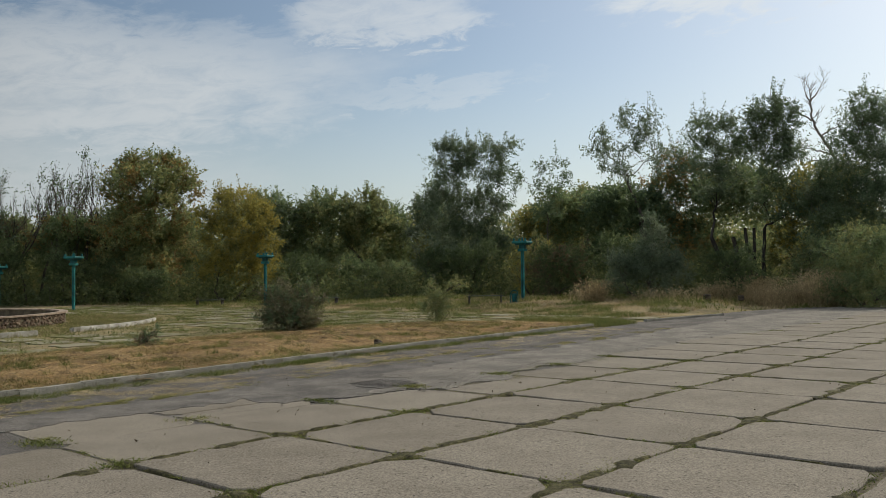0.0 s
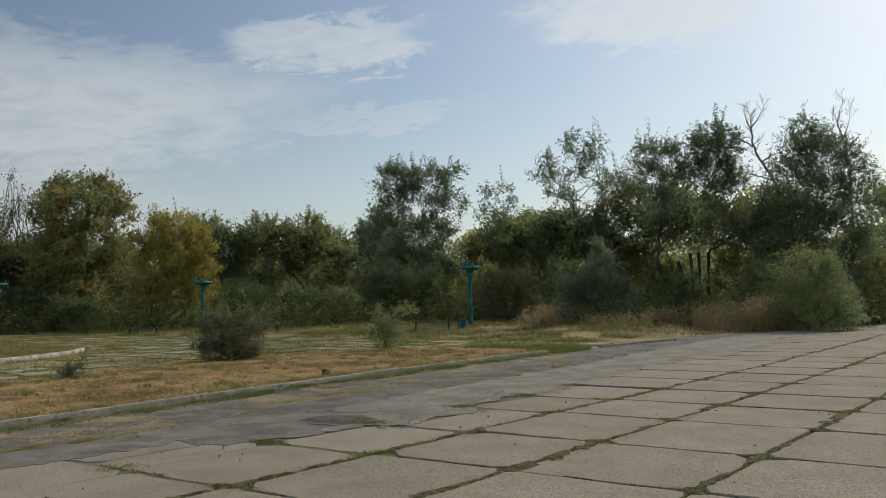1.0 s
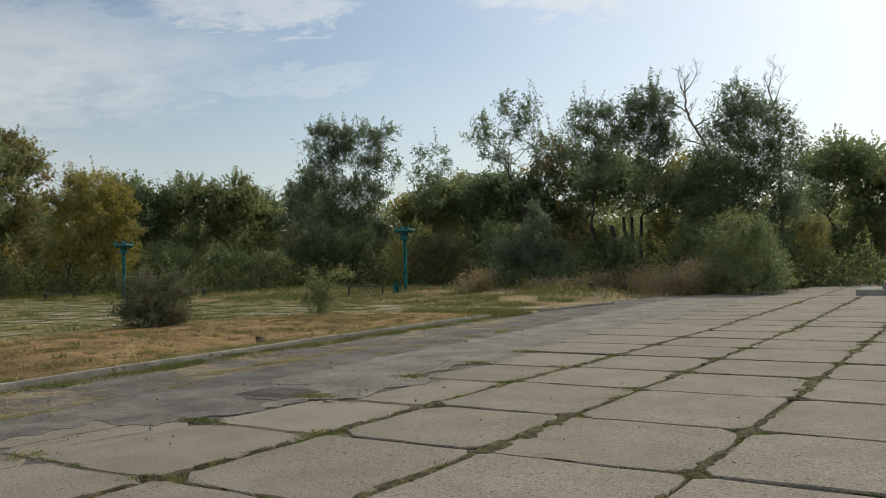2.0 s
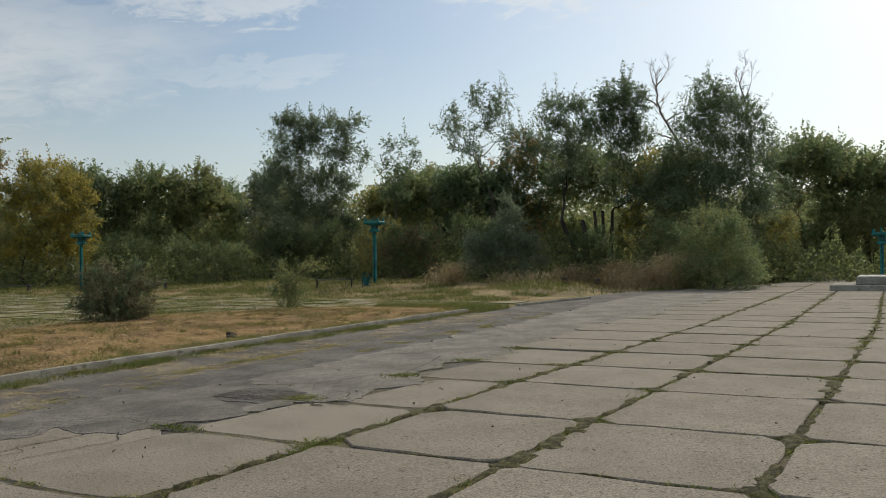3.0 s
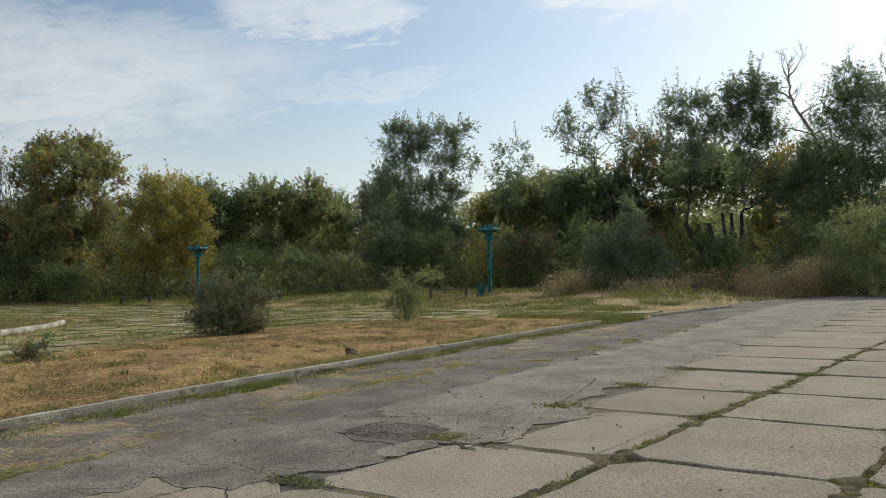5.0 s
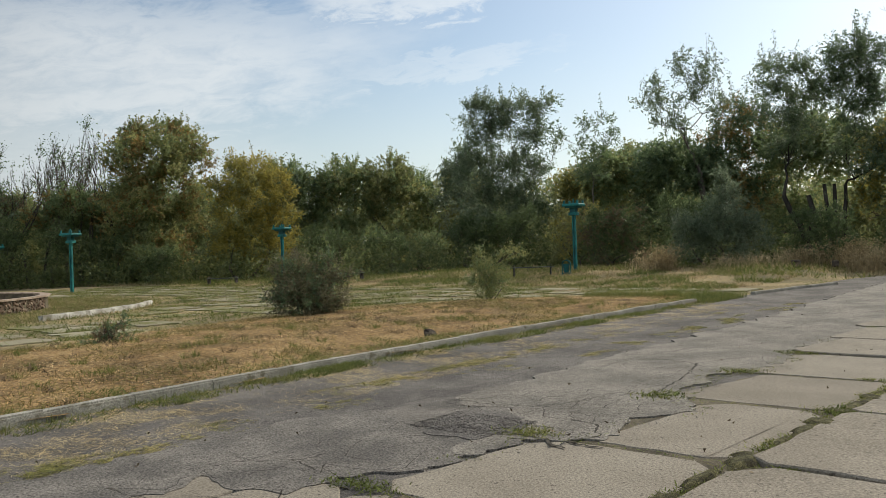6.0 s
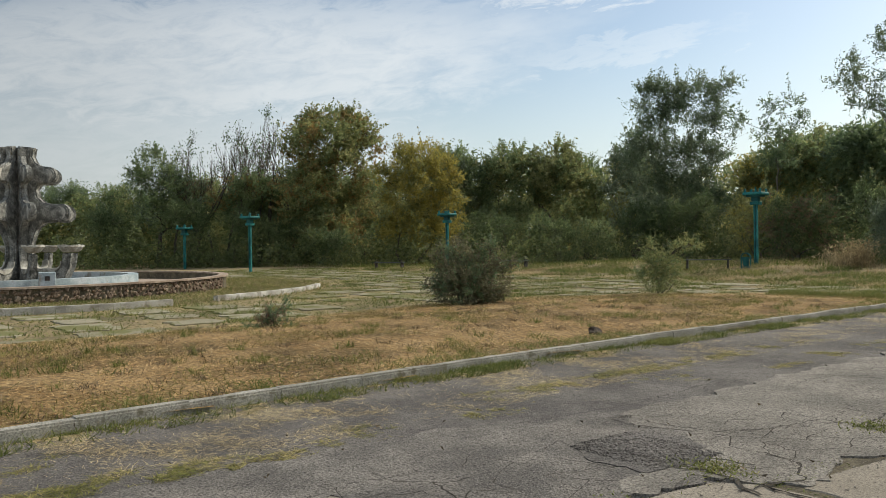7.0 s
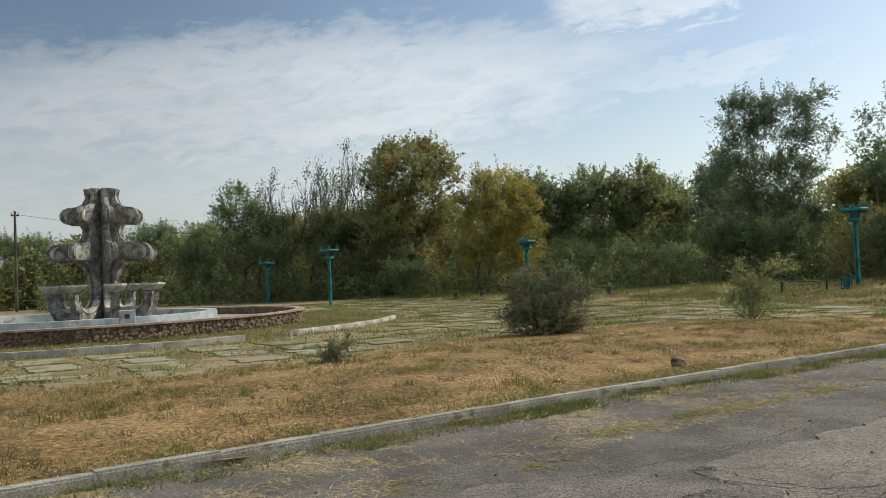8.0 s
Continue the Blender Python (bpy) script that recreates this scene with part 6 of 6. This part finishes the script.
def crack(pts, width, z, label, seed):
    """One long jagged crack along a line, with short spurs."""
    r = random.Random(seed)
    lines = [[Vector(p) for p in pts]]
    for a, b in zip(pts, pts[1:]):
        if r.random() < 0.7:
            m = Vector(a).lerp(Vector(b), r.random())
            t = r.uniform(0, 6.28)
            lines.append([m, m + Vector((math.cos(t), math.sin(t))) * r.uniform(0.1, 0.35)])
    vv, ff = [], []
    for i, ln in enumerate(lines):
        out = []
        for a, b in zip(ln, ln[1:]):
            n = max(2, int((b - a).length / 0.05))
            nrm = Vector((-(b - a).y, (b - a).x)).normalized()
            out += [(a.lerp(b, k / n) + nrm * r.gauss(0, 0.014), nrm) for k in range(n)]
        out.append((ln[-1], nrm))
        for k, (p, nrm) in enumerate(out):
            w = (width if i == 0 else width * 0.6) * r.uniform(0.25, 1.25) / 2
            vv += [(p.x + nrm.x * w, p.y + nrm.y * w, z), (p.x - nrm.x * w, p.y - nrm.y * w, z)]
            if k:
                m = len(vv)
                ff.append((m - 4, m - 3, m - 1, m - 2))
    stuff("asphalt_crack", vv, ff, M_CRACK, label, "crack")


for k, (z, w, line) in enumerate([
        (0.0078, 0.022, [(-6.88, 10.92), (-6.33, 10.9), (-5.97, 11.0), (-5.75, 11.44), (-5.67, 12.05), (-5.23, 12.1)]),
        (0.0078, 0.02, [(-6.98, 14.24), (-6.33, 14.5), (-5.86, 14.34), (-5.71, 14.87), (-5.54, 15.19)]),
        (0.0078, 0.028, [(-5.86, 14.34), (-5.55, 13.38), (-5.35, 12.34), (-5.35, 11.98)]),
        (0.0078, 0.03, [(-5.31, 10.66), (-5.06, 10.64), (-4.81, 10.3), (-4.92, 9.98), (-4.64, 9.95)]),
        (0.0098, 0.03, [(-6.37, 9.92), (-5.82, 9.91), (-5.49, 9.98), (-5.14, 9.97), (-4.8, 9.79)]),
        (0.0098, 0.026, [(-6.3, 10.2), (-5.9, 10.25), (-5.5, 10.3), (-5.2, 10.35)]),
        (0.0045, 0.016, [(-6.69, 7.82), (-6.6, 8.12), (-6.23, 8.48), (-6.21, 8.71)]),
        (0.0045, 0.016, [(-6.29, 8.43), (-5.8, 8.34)]),
        (-0.0135, 0.016, [(-7.2, 6.0), (-7.1, 8.0), (-7.3, 9.6), (-7.2, 11.5), (-7.5, 13.5)]),
        (-0.0135, 0.014, [(-8.9, 6.5), (-8.3, 7.3), (-7.6, 7.6)]),
        (0.0078, 0.018, [(-7.3, 18.0), (-6.5, 17.6), (-5.6, 17.9), (-5.2, 17.2)]),
        (0.0078, 0.018, [(-6.5, 17.6), (-6.3, 20.5), (-5.7, 22.0), (-6.0, 25.0)])]):
    crack(line, w, z, "long dark crack in the worn asphalt", 50 + k)
crazing(-6.1, -4.9, 10.3, 12.4, 0.3, 0.6, 0.013, 0.0075, "broken asphalt edge crazed with dark cracks", 3)
crazing(-7.0, -5.2, 10.5, 40.0, 1.3, 0.6, 0.014, 0.0075, "angular dark cracks in the pale asphalt", 5)
crazing(-9.3, -7.0, 3.0, 34.0, 1.7, 0.45, 0.011, -0.014, "fine dark cracks in the old asphalt", 8)
crazing(-6.6, -5.6, 6.6, 9.8, 0.32, 0.5, 0.011, 0.0045, "crazed dark cracks in the asphalt lap", 9)

# loose gravel and grit
def grit(n, x0, x1, y0, y1, z, s0, s1, material, label):
    c = np.stack([rng.uniform(x0, x1, n), y0 + (y1 - y0) * rng.uniform(0, 1, n) ** 1.6, np.full(n, z)], 1)
    s = rng.uniform(s0, s1, (n, 1))
    a = rng.uniform(0, 2 * np.pi, n)
    off = [np.stack([np.cos(a + q), np.sin(a + q), np.zeros(n)], 1) * s * rng.uniform(0.6, 1.2, (n, 1)) for q in (0, 2.1, 4.2)]
    top = np.array([0, 0, 1.0]) * s * rng.uniform(0.5, 1.0, (n, 1))
    v = np.stack([c + off[0], c + off[1], c + off[2], c + top], 1).reshape(-1, 3)
    b = np.arange(n)[:, None] * 4
    f = np.concatenate([b + np.array([[0, 1, 3]]), b + np.array([[1, 2, 3]]), b + np.array([[2, 0, 3]])])
    stuff("gravel", v, f, material, label, "gravel")


grit(34000, -9.6, -6.0, 4.5, 30, -0.015, 0.003, 0.009, M_GRAVEL, "loose light and dark grit on the old asphalt")
grit(20000, -7.0, -4.9, 10, 36, 0.0065, 0.003, 0.008, M_GRAVEL, "loose grit on the pale asphalt")
grit(9000, -10.3, -5.0, 15, 48, -0.006, 0.006, 0.015, M_GRAVEL, "coarse loose stones on the far rough asphalt")
grit(12000, -5.6, 6.8, 3.5, 30, 0.02, 0.003, 0.008, M_GRAVEL, "sparse grit on the concrete slabs")


def crumbs(pts, n, w, z, s0, s1, material, label):
    """Broken bits lying along a line."""
    c = along(pts, n, -w, w, z)
    s = rng.uniform(s0, s1, (n, 1)) * rng.uniform(0.4, 1, (n, 1))
    a = rng.uniform(0, 2 * np.pi, n)
    ring = [np.stack([np.cos(a + q), np.sin(a + q), np.zeros(n)], 1) * s * rng.uniform(0.6, 1.3, (n, 1)) for q in (0, 1.5, 3.1, 4.6)]
    up = np.array([0, 0, 0.5]) * s
    lo = [c + r for r in ring]
    hi = [c + r * 0.8 + up for r in ring]
    v = np.stack(lo + hi, 1).reshape(-1, 3)
    b = np.arange(n)[:, None] * 8
    f = np.concatenate([b + np.array([q]) for q in ((4, 5, 6, 7), (0, 1, 5, 4), (1, 2, 6, 5), (2, 3, 7, 6), (3, 0, 4, 7))])
    stuff("asphalt_crumbs", v, f, material, label, "rubble")


crumbs(EDGE[:9], 700, 0.25, 0.004, 0.003, 0.011, M_ASPH2, "crumbled asphalt bits along the broken edge")
crumbs([(-6.6, 5.2), (-5.9, 7.4), (-5.4, 9.2), (-5.0, 9.9)], 260, 0.2, 0.0, 0.003, 0.009, M_ASPH, "dark asphalt crumbs on the slab edges")
crumbs([(-6.4, 10.1), (-6.0, 10.1), (-5.5, 10.1)], 1500, 0.36, 0.009, 0.004, 0.016, M_ASPH, "dark loose aggregate in the broken asphalt hollow")
